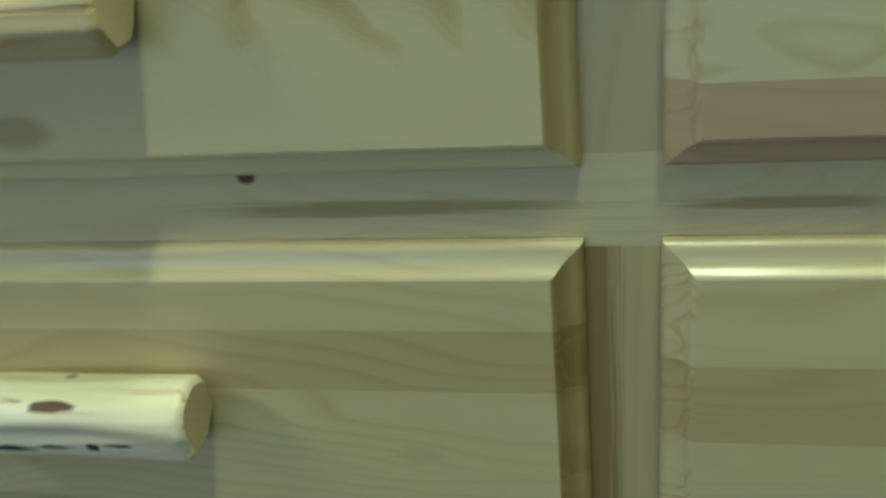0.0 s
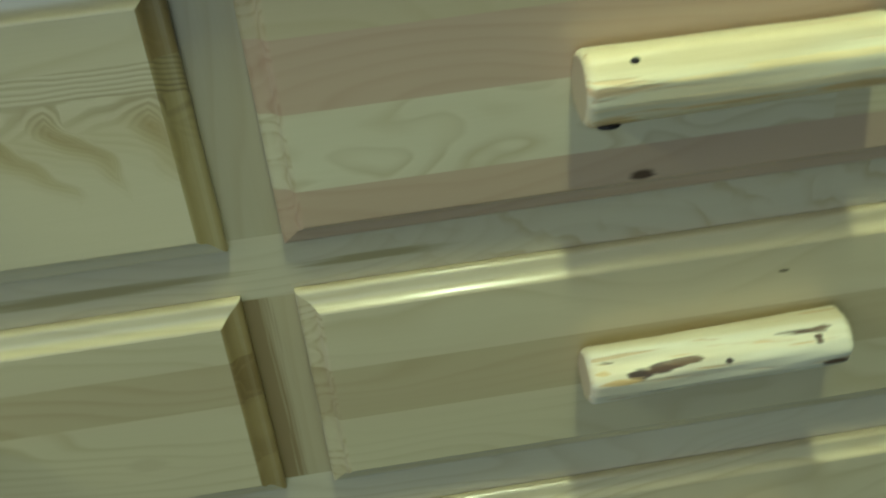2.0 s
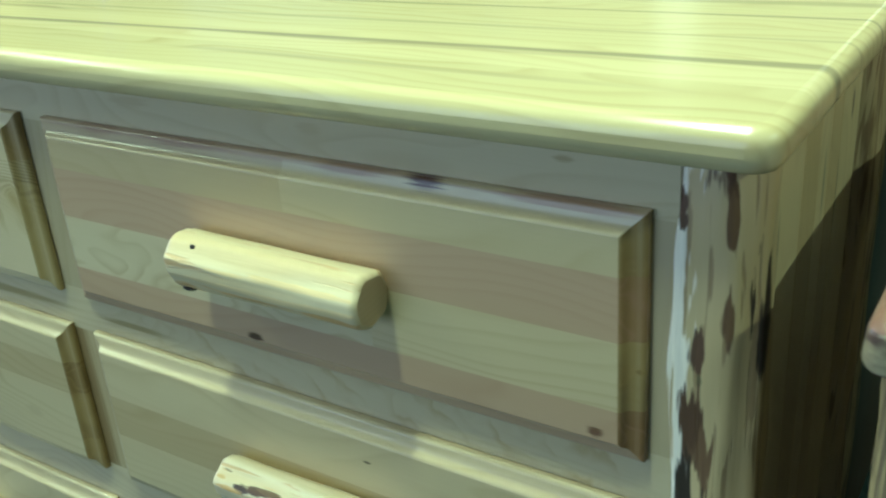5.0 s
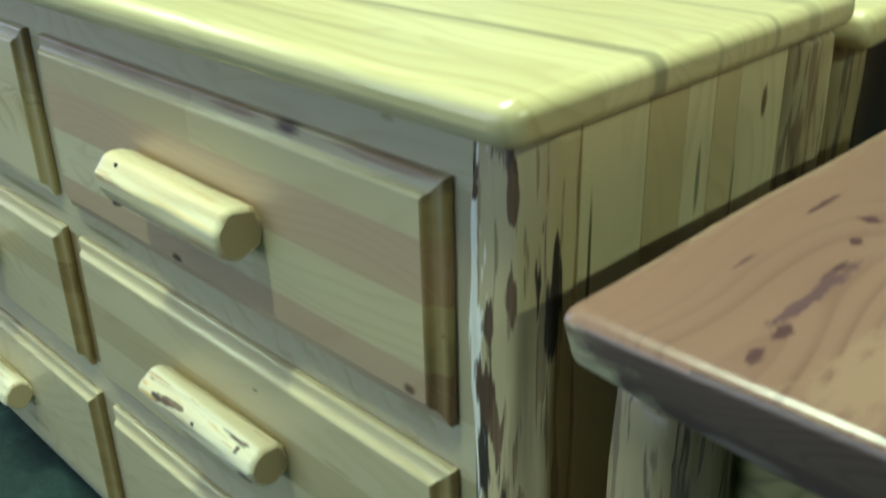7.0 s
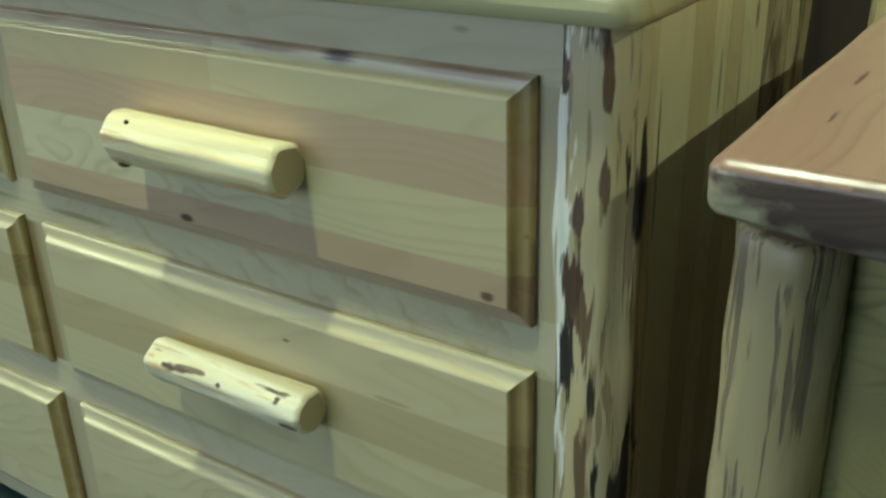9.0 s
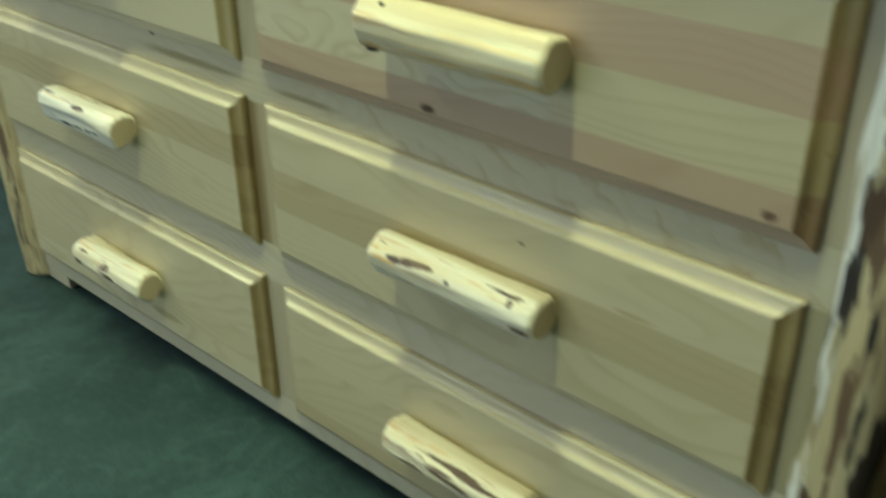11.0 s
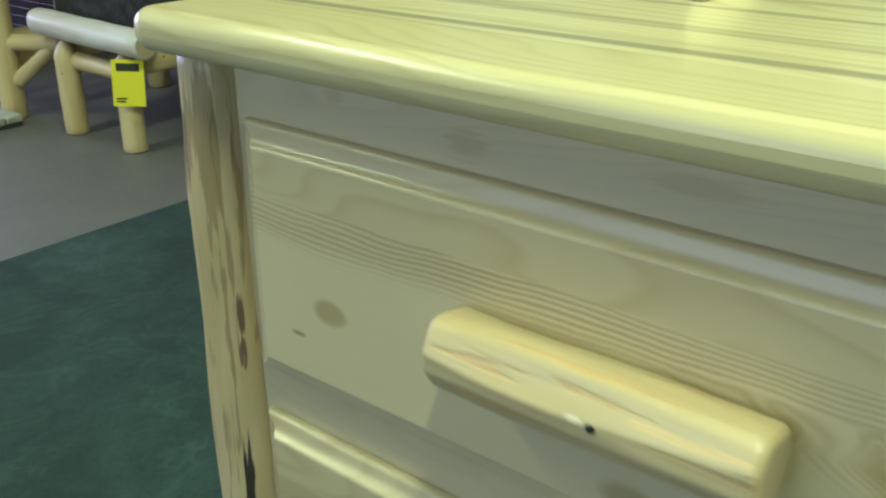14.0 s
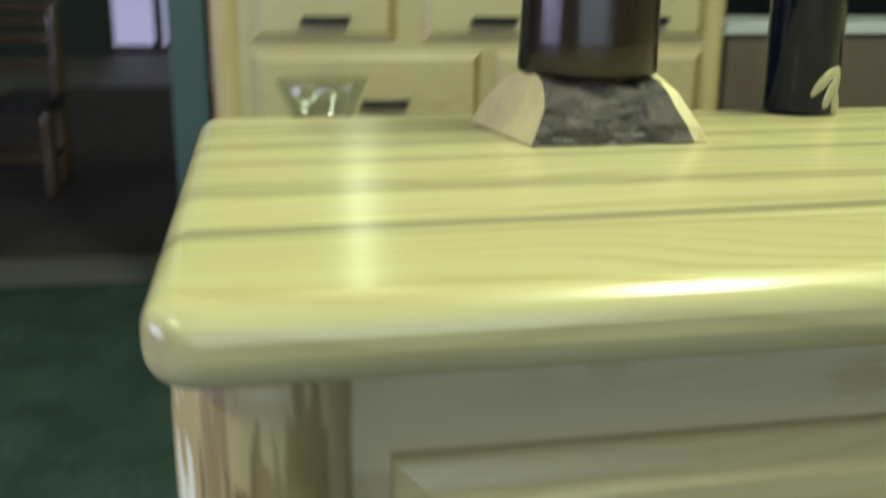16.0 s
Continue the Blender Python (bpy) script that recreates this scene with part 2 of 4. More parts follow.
def fan_pine(name):
    """A board whose fine dark rings run level in a band, then fan out beyond the handle and droop in ragged teeth."""
    n = Net(name)
    x, y, z = n.split(n.co)
    deep = n.math("MULTIPLY", y, 0.6)
    sway = n.noise(n.join(n.math("MULTIPLY", x, 4.5), n.math("MULTIPLY", y, 6.0), n.math("MULTIPLY", z, 9.0)), 1.0, 2.0)
    fine = n.noise(n.join(n.math("MULTIPLY", x, 16.0), n.math("MULTIPLY", y, 16.0), n.math("MULTIPLY", z, 40.0)), 1.0, 2.0)
    blur = n.noise(n.join(n.math("MULTIPLY", x, 9.0), n.math("MULTIPLY", y, 9.0), n.math("MULTIPLY", z, 14.0)), 1.0, 2.0)
    saw = n.math("FRACT", n.math("MULTIPLY_ADD", blur, 2.4, n.math("MULTIPLY_ADD", z, 7.0, n.math("MULTIPLY", x, 21.0))))
    tooth = n.math("MULTIPLY", n.ramp(saw, (0.0, 0.0), (0.45, 0.3), (0.8, 1.0), (1.0, 0.0)), n.math("MULTIPLY_ADD", sway, 0.9, 0.35))
    far = n.ramp(n.math("ADD", x, 0.64), (0.33, 0.0), (0.47, 1.0))
    # depth below the upper edge of the band
    v = n.math("SUBTRACT", n.math("MULTIPLY_ADD", sway, 0.022, 0.679), n.math("ADD", z, deep))
    low = n.math("MULTIPLY", far, n.ramp(v, (0.032, 0.0), (0.055, 1.0)))
    drip = n.math("MULTIPLY", n.math("MULTIPLY", low, n.ramp(saw, (0.42, 0.0), (0.74, 1.0), (0.9, 0.7), (0.97, 0.0))), n.ramp(n.math("ADD", v, n.math("MULTIPLY", blur, 0.04)), (0.075, 1.0), (0.115, 0.0)))
    v = n.math("ADD", v, n.math("MULTIPLY", n.math("SUBTRACT", fine, 0.5), 0.006))
    v = n.math("SUBTRACT", v, n.math("MULTIPLY", n.math("MULTIPLY", tooth, 0.034), low))
    step = n.math("MULTIPLY_ADD", n.math("SUBTRACT", 1.0, low), 125.0, 125.0)
    rings = n.ramp(n.math("FRACT", n.math("MULTIPLY", v, step)), (0.0, 0.0), (0.3, 0.1), (0.62, 1.0), (0.85, 0.75), (1.0, 0.0))
    width = n.math("MULTIPLY_ADD", far, 0.034, 0.041)
    inside = n.math("DIVIDE", v, width)
    band = n.ramp(n.math("MULTIPLY_ADD", inside, 0.5, 0.2), (0.18, 0.0), (0.24, 0.75), (0.40, 1.0), (0.62, 0.8), (0.74, 0.0))
    patch = n.ramp(n.noise(n.join(n.math("MULTIPLY", x, 3.0), y, n.math("MULTIPLY", z, 30.0)), 1.0, 1.0), (0.35, 0.45), (0.6, 1.0))
    fibre = n.noise(n.join(n.math("MULTIPLY", x, 14.0), n.math("MULTIPLY", y, 520.0), n.math("MULTIPLY", z, 520.0)), 1.0, 2.0)
    col = n.mix(n.math("MULTIPLY", fibre, 0.3), PALE, (0.49, 0.39, 0.21))
    col = n.mix(n.math("MULTIPLY", n.math("MULTIPLY", band, low), 0.3), col, (0.47, 0.35, 0.15))
    mark = n.math("MULTIPLY", n.math("MULTIPLY", n.math("MULTIPLY", rings, band), patch), n.math("MULTIPLY_ADD", low, -0.75, 1.0))
    col = n.mix(n.math("MULTIPLY", drip, 0.9), col, (0.37, 0.26, 0.095))
    col = n.mix(n.math("MULTIPLY", mark, 0.85), col, (0.28, 0.19, 0.07))
    for place, size, dark in (((-0.556, -0.017, 0.616), (0.017, 0.03, 0.011), (0.40, 0.30, 0.15)), ((-0.590, -0.017, 0.589), (0.008, 0.03, 0.0018), (0.24, 0.18, 0.09)), ((-0.315, -0.017, 0.572), (0.024, 0.03, 0.013), (0.41, 0.32, 0.17))):
        d = n.vec("LENGTH", n.vec("DIVIDE", n.vec("SUBTRACT", n.co, place), size))
        col = n.mix(n.ramp(n.math("ADD", d, n.math("MULTIPLY", n.math("SUBTRACT", blur, 0.5), 0.9)), (0.6, 1.0), (1.0, 0.0)), col, dark)
    # the right-facing bevel's brown is end grain plus shade put into the colour
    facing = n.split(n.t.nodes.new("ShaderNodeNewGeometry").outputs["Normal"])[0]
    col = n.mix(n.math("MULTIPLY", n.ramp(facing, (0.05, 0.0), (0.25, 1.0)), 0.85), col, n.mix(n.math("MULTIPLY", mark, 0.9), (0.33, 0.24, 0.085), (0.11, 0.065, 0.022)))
    return n.done(col, 0.36, n.math("SUBTRACT", fibre, mark), 0.00025, Coat_Weight=0.3, Coat_Roughness=0.18)


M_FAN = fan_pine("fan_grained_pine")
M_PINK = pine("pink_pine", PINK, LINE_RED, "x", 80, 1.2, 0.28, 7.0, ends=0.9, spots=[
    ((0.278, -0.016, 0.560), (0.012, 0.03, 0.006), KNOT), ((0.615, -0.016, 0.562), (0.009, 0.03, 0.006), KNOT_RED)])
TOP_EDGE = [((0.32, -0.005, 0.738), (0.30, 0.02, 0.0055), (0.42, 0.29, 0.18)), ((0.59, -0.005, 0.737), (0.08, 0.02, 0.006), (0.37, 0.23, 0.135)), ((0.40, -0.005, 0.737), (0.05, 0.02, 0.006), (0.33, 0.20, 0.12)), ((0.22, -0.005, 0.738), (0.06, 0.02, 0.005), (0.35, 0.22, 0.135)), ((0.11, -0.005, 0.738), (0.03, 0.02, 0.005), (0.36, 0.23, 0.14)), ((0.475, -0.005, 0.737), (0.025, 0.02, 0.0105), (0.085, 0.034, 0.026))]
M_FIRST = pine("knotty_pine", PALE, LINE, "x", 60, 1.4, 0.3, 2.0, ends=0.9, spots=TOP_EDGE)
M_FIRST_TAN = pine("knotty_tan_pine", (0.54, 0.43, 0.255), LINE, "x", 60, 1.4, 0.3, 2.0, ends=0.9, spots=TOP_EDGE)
RAIL_STAIN = (0.49, 0.395, 0.235)
RAIL_MARKS = [((-0.45, 0.0, 0.757), (0.022, 0.03, 0.013), (0.47, 0.375, 0.22)), ((-0.56, 0.0, 0.768), (0.014, 0.03, 0.010), RAIL_STAIN), ((-0.30, 0.0, 0.762), (0.035, 0.03, 0.007), RAIL_STAIN), ((-0.12, 0.0, 0.752), (0.03, 0.03, 0.008), RAIL_STAIN), ((0.15, 0.0, 0.765), (0.03, 0.03, 0.006), RAIL_STAIN), ((0.36, 0.0, 0.762), (0.018, 0.03, 0.008), RAIL_STAIN), ((0.585, 0.0, 0.766), (0.012, 0.03, 0.004), (0.40, 0.31, 0.17)),
    ((-0.12, 0.0, 0.515), (0.13, 0.03, 0.006), (0.36, 0.28, 0.13)), ((-0.2, 0.0, 0.535), (0.006, 0.02, 0.004), KNOT), ((0.08, 0.0, 0.515), (0.06, 0.03, 0.005), (0.36, 0.28, 0.13))]
M_RAIL = pine("rail_pine", (0.61, 0.52, 0.345), LINE, "x", 38, 1.9, 0.24, 4.0, spots=RAIL_MARKS)
M_RAIL_FEATHERED = pine("feather_grained_rail_pine", (0.61, 0.52, 0.345), LINE, "x", 38, 1.9, 0.24, 4.0, hatch=0.85, spots=RAIL_MARKS)
M_STILE = pine("stile_pine", (0.51, 0.42, 0.265), LINE, "z", 80, 1.0, 0.18, 6.0, tint=0.25)
# browner along its left half
M_STILE_BROWN = pine("half_brown_stile_pine", (0.50, 0.40, 0.235), LINE, "z", 80, 1.0, 0.22, 6.0, tint=0.1, spots=[((-0.021, 0.0, 0.40), (0.022, 0.05, 0.5), (0.27, 0.18, 0.075))])
M_TOP = pine("top_pine", (0.63, 0.55, 0.32), LINE, "t", 60, 1.1, 0.35, 8.0, rough=0.215, stain=0.3, tint=0.12, streaks=[(0.078, 0.0095, 0.8), (0.15, 0.004, 0.35), (0.228, 0.005, 0.6), (0.285, 0.012, 0.45), (0.37, 0.009, 0.6)])
SIDE_MARKS = [((0.716, 0.064, 0.66), (0.03, 0.0024, 0.065), (0.10, 0.075, 0.035)), ((0.716, 0.196, 0.695), (0.03, 0.0035, 0.03), (0.24, 0.21, 0.12)), ((0.716, 0.287, 0.738), (0.03, 0.0045, 0.013), (0.15, 0.09, 0.04)), ((0.716, 0.249, 0.67), (0.03, 0.002, 0.04), (0.2, 0.15, 0.07))]
M_SIDE = pine("side_pine", (0.68, 0.575, 0.35), LINE, "z", 60, 1.5, 0.3, 1.5, tint=0.08, rough=0.3, spots=SIDE_MARKS)
M_SIDE_TAN = pine("tan_side_pine", (0.58, 0.46, 0.25), LINE, "z", 60, 1.5, 0.35, 4.5, tint=0.1, rough=0.3, spots=SIDE_MARKS)
BARK_DARK, BARK_BROWN = (0.026, 0.018, 0.013), (0.115, 0.066, 0.034)
M_LOG = peeled("peeled_log", (0.50, 0.41, 0.25), 0.65, (0.085, 0.045, 0.025), level=0.56)
# pale peeled strip on the posts' left flanks, with the window's brightness painted in
LIT_PALE_WOOD, SCAR, OLIVE = (0.62, 0.575, 0.49), (0.075, 0.04, 0.022), (0.10, 0.085, 0.04)


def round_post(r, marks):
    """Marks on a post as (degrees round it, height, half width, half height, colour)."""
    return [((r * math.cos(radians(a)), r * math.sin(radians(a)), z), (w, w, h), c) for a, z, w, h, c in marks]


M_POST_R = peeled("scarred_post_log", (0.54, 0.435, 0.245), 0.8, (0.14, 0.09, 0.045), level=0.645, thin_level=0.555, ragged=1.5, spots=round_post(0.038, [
    (-127, 0.60, 0.0105, 0.20, LIT_PALE_WOOD), (-127, 0.27, 0.009, 0.12, LIT_PALE_WOOD), (-84, 0.767, 0.006, 0.019, SCAR), (-118, 0.748, 0.004, 0.008, SCAR), (-61, 0.755, 0.004, 0.007, SCAR), (-60, 0.7395, 0.0065, 0.0095, BARK_BROWN),
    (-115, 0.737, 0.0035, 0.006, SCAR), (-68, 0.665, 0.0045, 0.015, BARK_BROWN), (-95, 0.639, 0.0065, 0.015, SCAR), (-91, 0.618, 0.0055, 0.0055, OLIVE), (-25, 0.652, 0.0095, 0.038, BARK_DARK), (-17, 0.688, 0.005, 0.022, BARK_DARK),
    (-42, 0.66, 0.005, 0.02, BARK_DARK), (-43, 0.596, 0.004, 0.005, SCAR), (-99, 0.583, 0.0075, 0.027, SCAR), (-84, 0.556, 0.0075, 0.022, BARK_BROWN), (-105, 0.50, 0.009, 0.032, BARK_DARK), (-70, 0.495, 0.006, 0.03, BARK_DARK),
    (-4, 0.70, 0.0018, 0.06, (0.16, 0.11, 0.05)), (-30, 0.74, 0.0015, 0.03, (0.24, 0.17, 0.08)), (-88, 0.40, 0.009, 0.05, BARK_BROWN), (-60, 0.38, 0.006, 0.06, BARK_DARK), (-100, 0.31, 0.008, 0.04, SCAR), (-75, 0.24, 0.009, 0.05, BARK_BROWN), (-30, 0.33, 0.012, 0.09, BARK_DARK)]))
M_POST_L = peeled("smooth_post_log", (0.55, 0.44, 0.245), 0.7, (0.13, 0.08, 0.04), level=0.58, ragged=1.7, spots=[
    ((-0.0355, -0.014, 0.5), (0.008, 0.010, 0.30), LIT_PALE_WOOD), ((0.022, -0.031, 0.586), (0.0036, 0.010, 0.020), BARK_BROWN), ((0.023, -0.030, 0.545), (0.003, 0.010, 0.009), BARK_BROWN), ((0.021, -0.032, 0.40), (0.0034, 0.010, 0.05), BARK_DARK), ((0.014, -0.036, 0.25), (0.005, 0.014, 0.05), BARK_BROWN),
    # the last, tall brown stripe paints the shadow where post and stile meet
    ((-0.021, -0.031, 0.705), (0.008, 0.016, 0.045), (0.13, 0.078, 0.035)), ((0.014, -0.036, 0.10), (0.007, 0.014, 0.06), BARK_DARK), ((0.012, -0.036, 0.69), (0.009, 0.012, 0.10), (0.24, 0.17, 0.075))])
M_LOG_WHITE = peeled("whitened_peeled_log", (0.60, 0.57, 0.52), 0.4, level=0.66)
M_LOG_PLAIN = peeled("clean_peeled_log", (0.60, 0.48, 0.26), 0.35, level=0.66)
AMBER, HOLE = (0.42, 0.27, 0.11), (0.05, 0.03, 0.02)
# marks on the six handles: place along the dresser, height, half length, half width, colour
HANDLE_LOOKS = {
    (1, 0): ((0.72, 0.63, 0.41), [(0.33, 0.636, 0.11, 0.003, (0.57, 0.45, 0.24)), (0.29, 0.649, 0.05, 0.0012, (0.55, 0.43, 0.22)), (0.39, 0.651, 0.05, 0.0012, (0.55, 0.43, 0.22)), (0.35, 0.6225, 0.10, 0.004, (0.50, 0.38, 0.19)), (0.30, 0.629, 0.06, 0.0015, AMBER), (0.41, 0.628, 0.03, 0.0015, AMBER), (0.25, 0.623, 0.018, 0.006, AMBER)]),
    (-1, 0): ((0.56, 0.45, 0.25), [(-0.327, 0.6445, 0.007, 0.0026, (0.56, 0.48, 0.33)), (-0.38, 0.632, 0.05, 0.002, AMBER), (-0.27, 0.655, 0.05, 0.003, (0.50, 0.36, 0.17))]),
    (1, 1): ((0.77, 0.69, 0.49), [(0.267, 0.411, 0.011, 0.0055, HOLE), (0.286, 0.4140, 0.017, 0.0035, SCAR), (0.303, 0.4165, 0.014, 0.0018, BARK_BROWN), (0.256, 0.408, 0.022, 0.003, AMBER), (0.240, 0.418, 0.009, 0.004, AMBER), (0.244, 0.4215, 0.008, 0.002, SCAR),
                                  (0.390, 0.4222, 0.036, 0.0028, SCAR), (0.415, 0.4235, 0.012, 0.003, BARK_BROWN), (0.408, 0.4185, 0.004, 0.003, SCAR), (0.421, 0.394, 0.011, 0.004, SCAR), (0.400, 0.389, 0.02, 0.002, BARK_BROWN), (0.278, 0.390, 0.014, 0.003, BARK_BROWN), (0.336, 0.413, 0.003, 0.0022, HOLE)]),
    (-1, 1): ((0.80, 0.74, 0.58), [(-0.40, 0.4225, 0.02, 0.002, BARK_DARK), (-0.362, 0.4215, 0.024, 0.0016, BARK_DARK), (-0.322, 0.4195, 0.012, 0.002, SCAR), (-0.395, 0.3925, 0.02, 0.0022, SCAR), (-0.36, 0.3885, 0.022, 0.0026, BARK_DARK), (-0.328, 0.3905, 0.014, 0.002, SCAR), (-0.302, 0.391, 0.005, 0.0032, BARK_DARK), (-0.285, 0.3935, 0.012, 0.0018, BARK_DARK)]),
    (1, 2): ((0.74, 0.65, 0.44), [(0.30, 0.172, 0.05, 0.003, BARK_BROWN), (0.37, 0.176, 0.04, 0.002, SCAR), (0.34, 0.166, 0.03, 0.002, SCAR), (0.28, 0.158, 0.02, 0.003, BARK_BROWN), (0.39, 0.160, 0.02, 0.003, SCAR), (0.33, 0.1795, 0.05, 0.0015, SCAR)]),
    (-1, 2): ((0.76, 0.68, 0.48), [(-0.335, 0.168, 0.017, 0.009, (0.11, 0.055, 0.06)), (-0.322, 0.158, 0.012, 0.006, SCAR), (-0.39, 0.176, 0.012, 0.003, BARK_BROWN), (-0.29, 0.178, 0.02, 0.002, SCAR), (-0.40, 0.157, 0.01, 0.003, BARK_BROWN)]),
}
M_END = pine("cut_log_end", (0.58, 0.46, 0.29), LINE, "z", 160, 0.6, 0.3, 0.5, rough=0.55)
DARK_CEDAR = (0.075, 0.034, 0.036)
M_RED = pine("red_cedar", (0.225, 0.125, 0.096), (0.10, 0.048, 0.040), "y", 48, 1.3, 0.9, 2.0, rough=0.27, rag=2.6, fray=0.6, tear=(120.0, 60.0, 30.0), stain=0.85, dirt=(0.14, 0.07, 0.058), spots=[
    ((0.798, 0.25, 0.716), (0.012, 0.28, 0.05), (0.25, 0.155, 0.11)), ((0.945, -0.01, 0.716), (0.022, 0.10, 0.05), (0.245, 0.146, 0.10)), ((1.02, 0.05, 0.716), (0.012, 0.2, 0.05), (0.275, 0.165, 0.095)), ((0.97, 0.10, 0.716), (0.007, 0.09, 0.05), (0.13, 0.07, 0.06)),
    ((0.888, 0.035, 0.716), (0.006, 0.055, 0.05), (0.10, 0.05, 0.055)), ((0.884, 0.075, 0.716), (0.005, 0.011, 0.05), DARK_CEDAR), ((0.876, 0.112, 0.716), (0.005, 0.008, 0.05), DARK_CEDAR), ((0.869, 0.148, 0.716), (0.008, 0.006, 0.05), DARK_CEDAR),
    ((0.894, -0.012, 0.716), (0.006, 0.012, 0.05), DARK_CEDAR), ((0.898, -0.042, 0.716), (0.005, 0.010, 0.05), DARK_CEDAR), ((0.84, 0.05, 0.716), (0.003, 0.022, 0.05), DARK_CEDAR), ((0.835, 0.15, 0.716), (0.003, 0.03, 0.05), DARK_CEDAR), ((0.93, 0.07, 0.716), (0.004, 0.05, 0.05), DARK_CEDAR)])
M_RED_EDGE = pine("cedar_live_edge", (0.135, 0.085, 0.070), (0.05, 0.028, 0.024), "x", 42, 4.0, 0.75, 3.0, rough=0.38, rag=1.3, fray=0.0, tear=(45.0, 45.0, 60.0), stain=0.5, dirt=(0.055, 0.03, 0.03), spots=[((0.782, -0.06, 0.660), (0.084, 0.13, 0.050), (0.50, 0.43, 0.25)), ((0.90, -0.06, 0.675), (0.03, 0.09, 0.008), (0.20, 0.15, 0.12))])
M_PALE_END = plain("pale_cut_wood", (0.62, 0.52, 0.28), 0.5, 60, 0.15)
M_SWIRL = pine("swirl_grained_panel", (0.36, 0.295, 0.125), (0.12, 0.095, 0.038), "x", 70, 6.0, 0.9, 3.0)
# cracked log, its base darkened to carry the shade on the posts
M_LOG_WEATHERED_DIM = peeled("dim_weathered_cracked_log", (0.36, 0.29, 0.16), 0.9, (0.075, 0.055, 0.035), level=0.575, thin_level=0.535)
M_CHAIR = plain("varnished_brown_wood", (0.13, 0.088, 0.045), 0.25, 30, 0.4, stretch=(1, 1, 0.1))
M_DARKWOOD = plain("dark_brown_wood", (0.055, 0.035, 0.022), 0.4, 30, 0.4, stretch=(1, 1, 0.1))


def carpet_pile(name):
    """Short crushed pile: tufts, and paler drifts where feet brushed it."""
    n = Net(name)
    tuft = n.noise(n.co, 330.0, 2.0)
    clump = n.noise(n.co, 85.0, 3.0, 0.6)
    drift = n.noise(n.co, 5.0, 5.0, 0.66, 0.3)
    wide = n.noise(n.co, 1.3, 2.0)
    col = n.mix(n.ramp(drift, (0.40, 0.0), (0.62, 1.0)), (0.0108, 0.0299, 0.0251), (0.0310, 0.0646, 0.0568))
    col = n.mix(n.math("MULTIPLY", n.ramp(wide, (0.4, 0.0), (0.6, 1.0)), 0.35), col, (0.0120, 0.0407, 0.0370))
    col = n.mix(n.ramp(clump, (0.36, 0.35), (0.50, 0.0)), col, (0.0071, 0.0239, 0.0198))
    col = n.mix(n.ramp(clump, (0.54, 0.0), (0.70, 0.3)), col, (0.0359, 0.0747, 0.0646))
    col = n.mix(n.ramp(tuft, (0.35, 0.55), (0.6, 0.0)), col, (0.0048, 0.0209, 0.0168))
    crease = n.noise(n.vec("MULTIPLY", n.co, (1.0, 0.55, 1.0)), 6.5, 3.0, 0.5, 1.2)
    crease = n.ramp(n.math("ABSOLUTE", n.math("SUBTRACT", crease, 0.5)), (0.0, 0.32), (0.035, 0.0))
    col = n.mix(n.math("MULTIPLY", crease, n.ramp(drift, (0.42, 0.2), (0.6, 1.0))), col, (0.0539, 0.1037, 0.0913))
    return n.done(col, 0.95, n.math("ADD", tuft, n.math("MULTIPLY", drift, 2.0)), 0.004)


M_CARPET = carpet_pile("green_carpet")
M_MAT = plain("dark_maroon_felt", (0.055, 0.042, 0.042), 0.9, 120, 0.3, depth=0.002)
M_FLOOR = plain("grey_concrete", (0.135, 0.126, 0.122), 0.55, 40, 0.14)
M_PLANK = plain("platform_plank", (0.040, 0.024, 0.027), 0.5, 30, 0.6, stretch=(0.12, 1, 1), Specular_IOR_Level=0.22)
M_EDGE = plain("platform_edging", (0.35, 0.22, 0.09), 0.45, 30, 0.25, stretch=(1, 0.1, 1))
M_STONE = plain("split_stone", (0.41, 0.405, 0.335), 0.8, 26, 0.25, depth=0.006)
M_MORTAR = plain("dark_backing", (0.05, 0.045, 0.04), 0.9, 30, 0.3)
M_TAG = plain("yellow_card", (0.80, 0.72, 0.03), 0.55, 8, 0.05)
M_INK = plain("black_ink", (0.03, 0.03, 0.015), 0.6, 50, 0.1)
M_WALL = plain("dark_green_wall", (0.045, 0.065, 0.05), 0.8, 6, 0.15)
M_CEIL = plain("grey_ceiling", (0.30, 0.30, 0.28), 0.85, 5, 0.12)
M_COLUMN = plain("teal_painted_column", (0.042, 0.078, 0.085), 0.5, 8, 0.15)
M_BARK = plain("rough_bark", (0.070, 0.047, 0.050), 0.42, 110, 0.98, depth=0.02, stretch=(0.5, 1, 1))
M_BROWN = plain("dark_brown_log", (0.020, 0.0105, 0.008), 0.24, 30, 0.5, stretch=(1, 1, 0.12), depth=0.002)
M_VASE = plain("blue_black_glaze", (0.004, 0.005, 0.016), 0.16, 20, 0.4, Specular_IOR_Level=0.3)
M_LEAF = plain("cream_leaf_glaze", (0.35, 0.30, 0.18), 0.35, 40, 0.3)
M_METAL = plain("blackened_iron", (0.03, 0.025, 0.022), 0.4, 60, 0.3, metal=0.7)
M_FABRIC = plain("dark_patterned_fabric", (0.03, 0.027, 0.03), 0.9, 24, 0.9, depth=0.003, detail=3.0)
M_WHITE = plain("white_paint", (0.62, 0.62, 0.66), 0.6, 10, 0.08)
M_PINKBOX = plain("dusty_brown_board", (0.16, 0.105, 0.09), 0.6, 14, 0.15)
M_STEEL = plain("white_fixture_steel", (0.7, 0.7, 0.66), 0.5, 10, 0.05)
glass = Net("clear_glass")
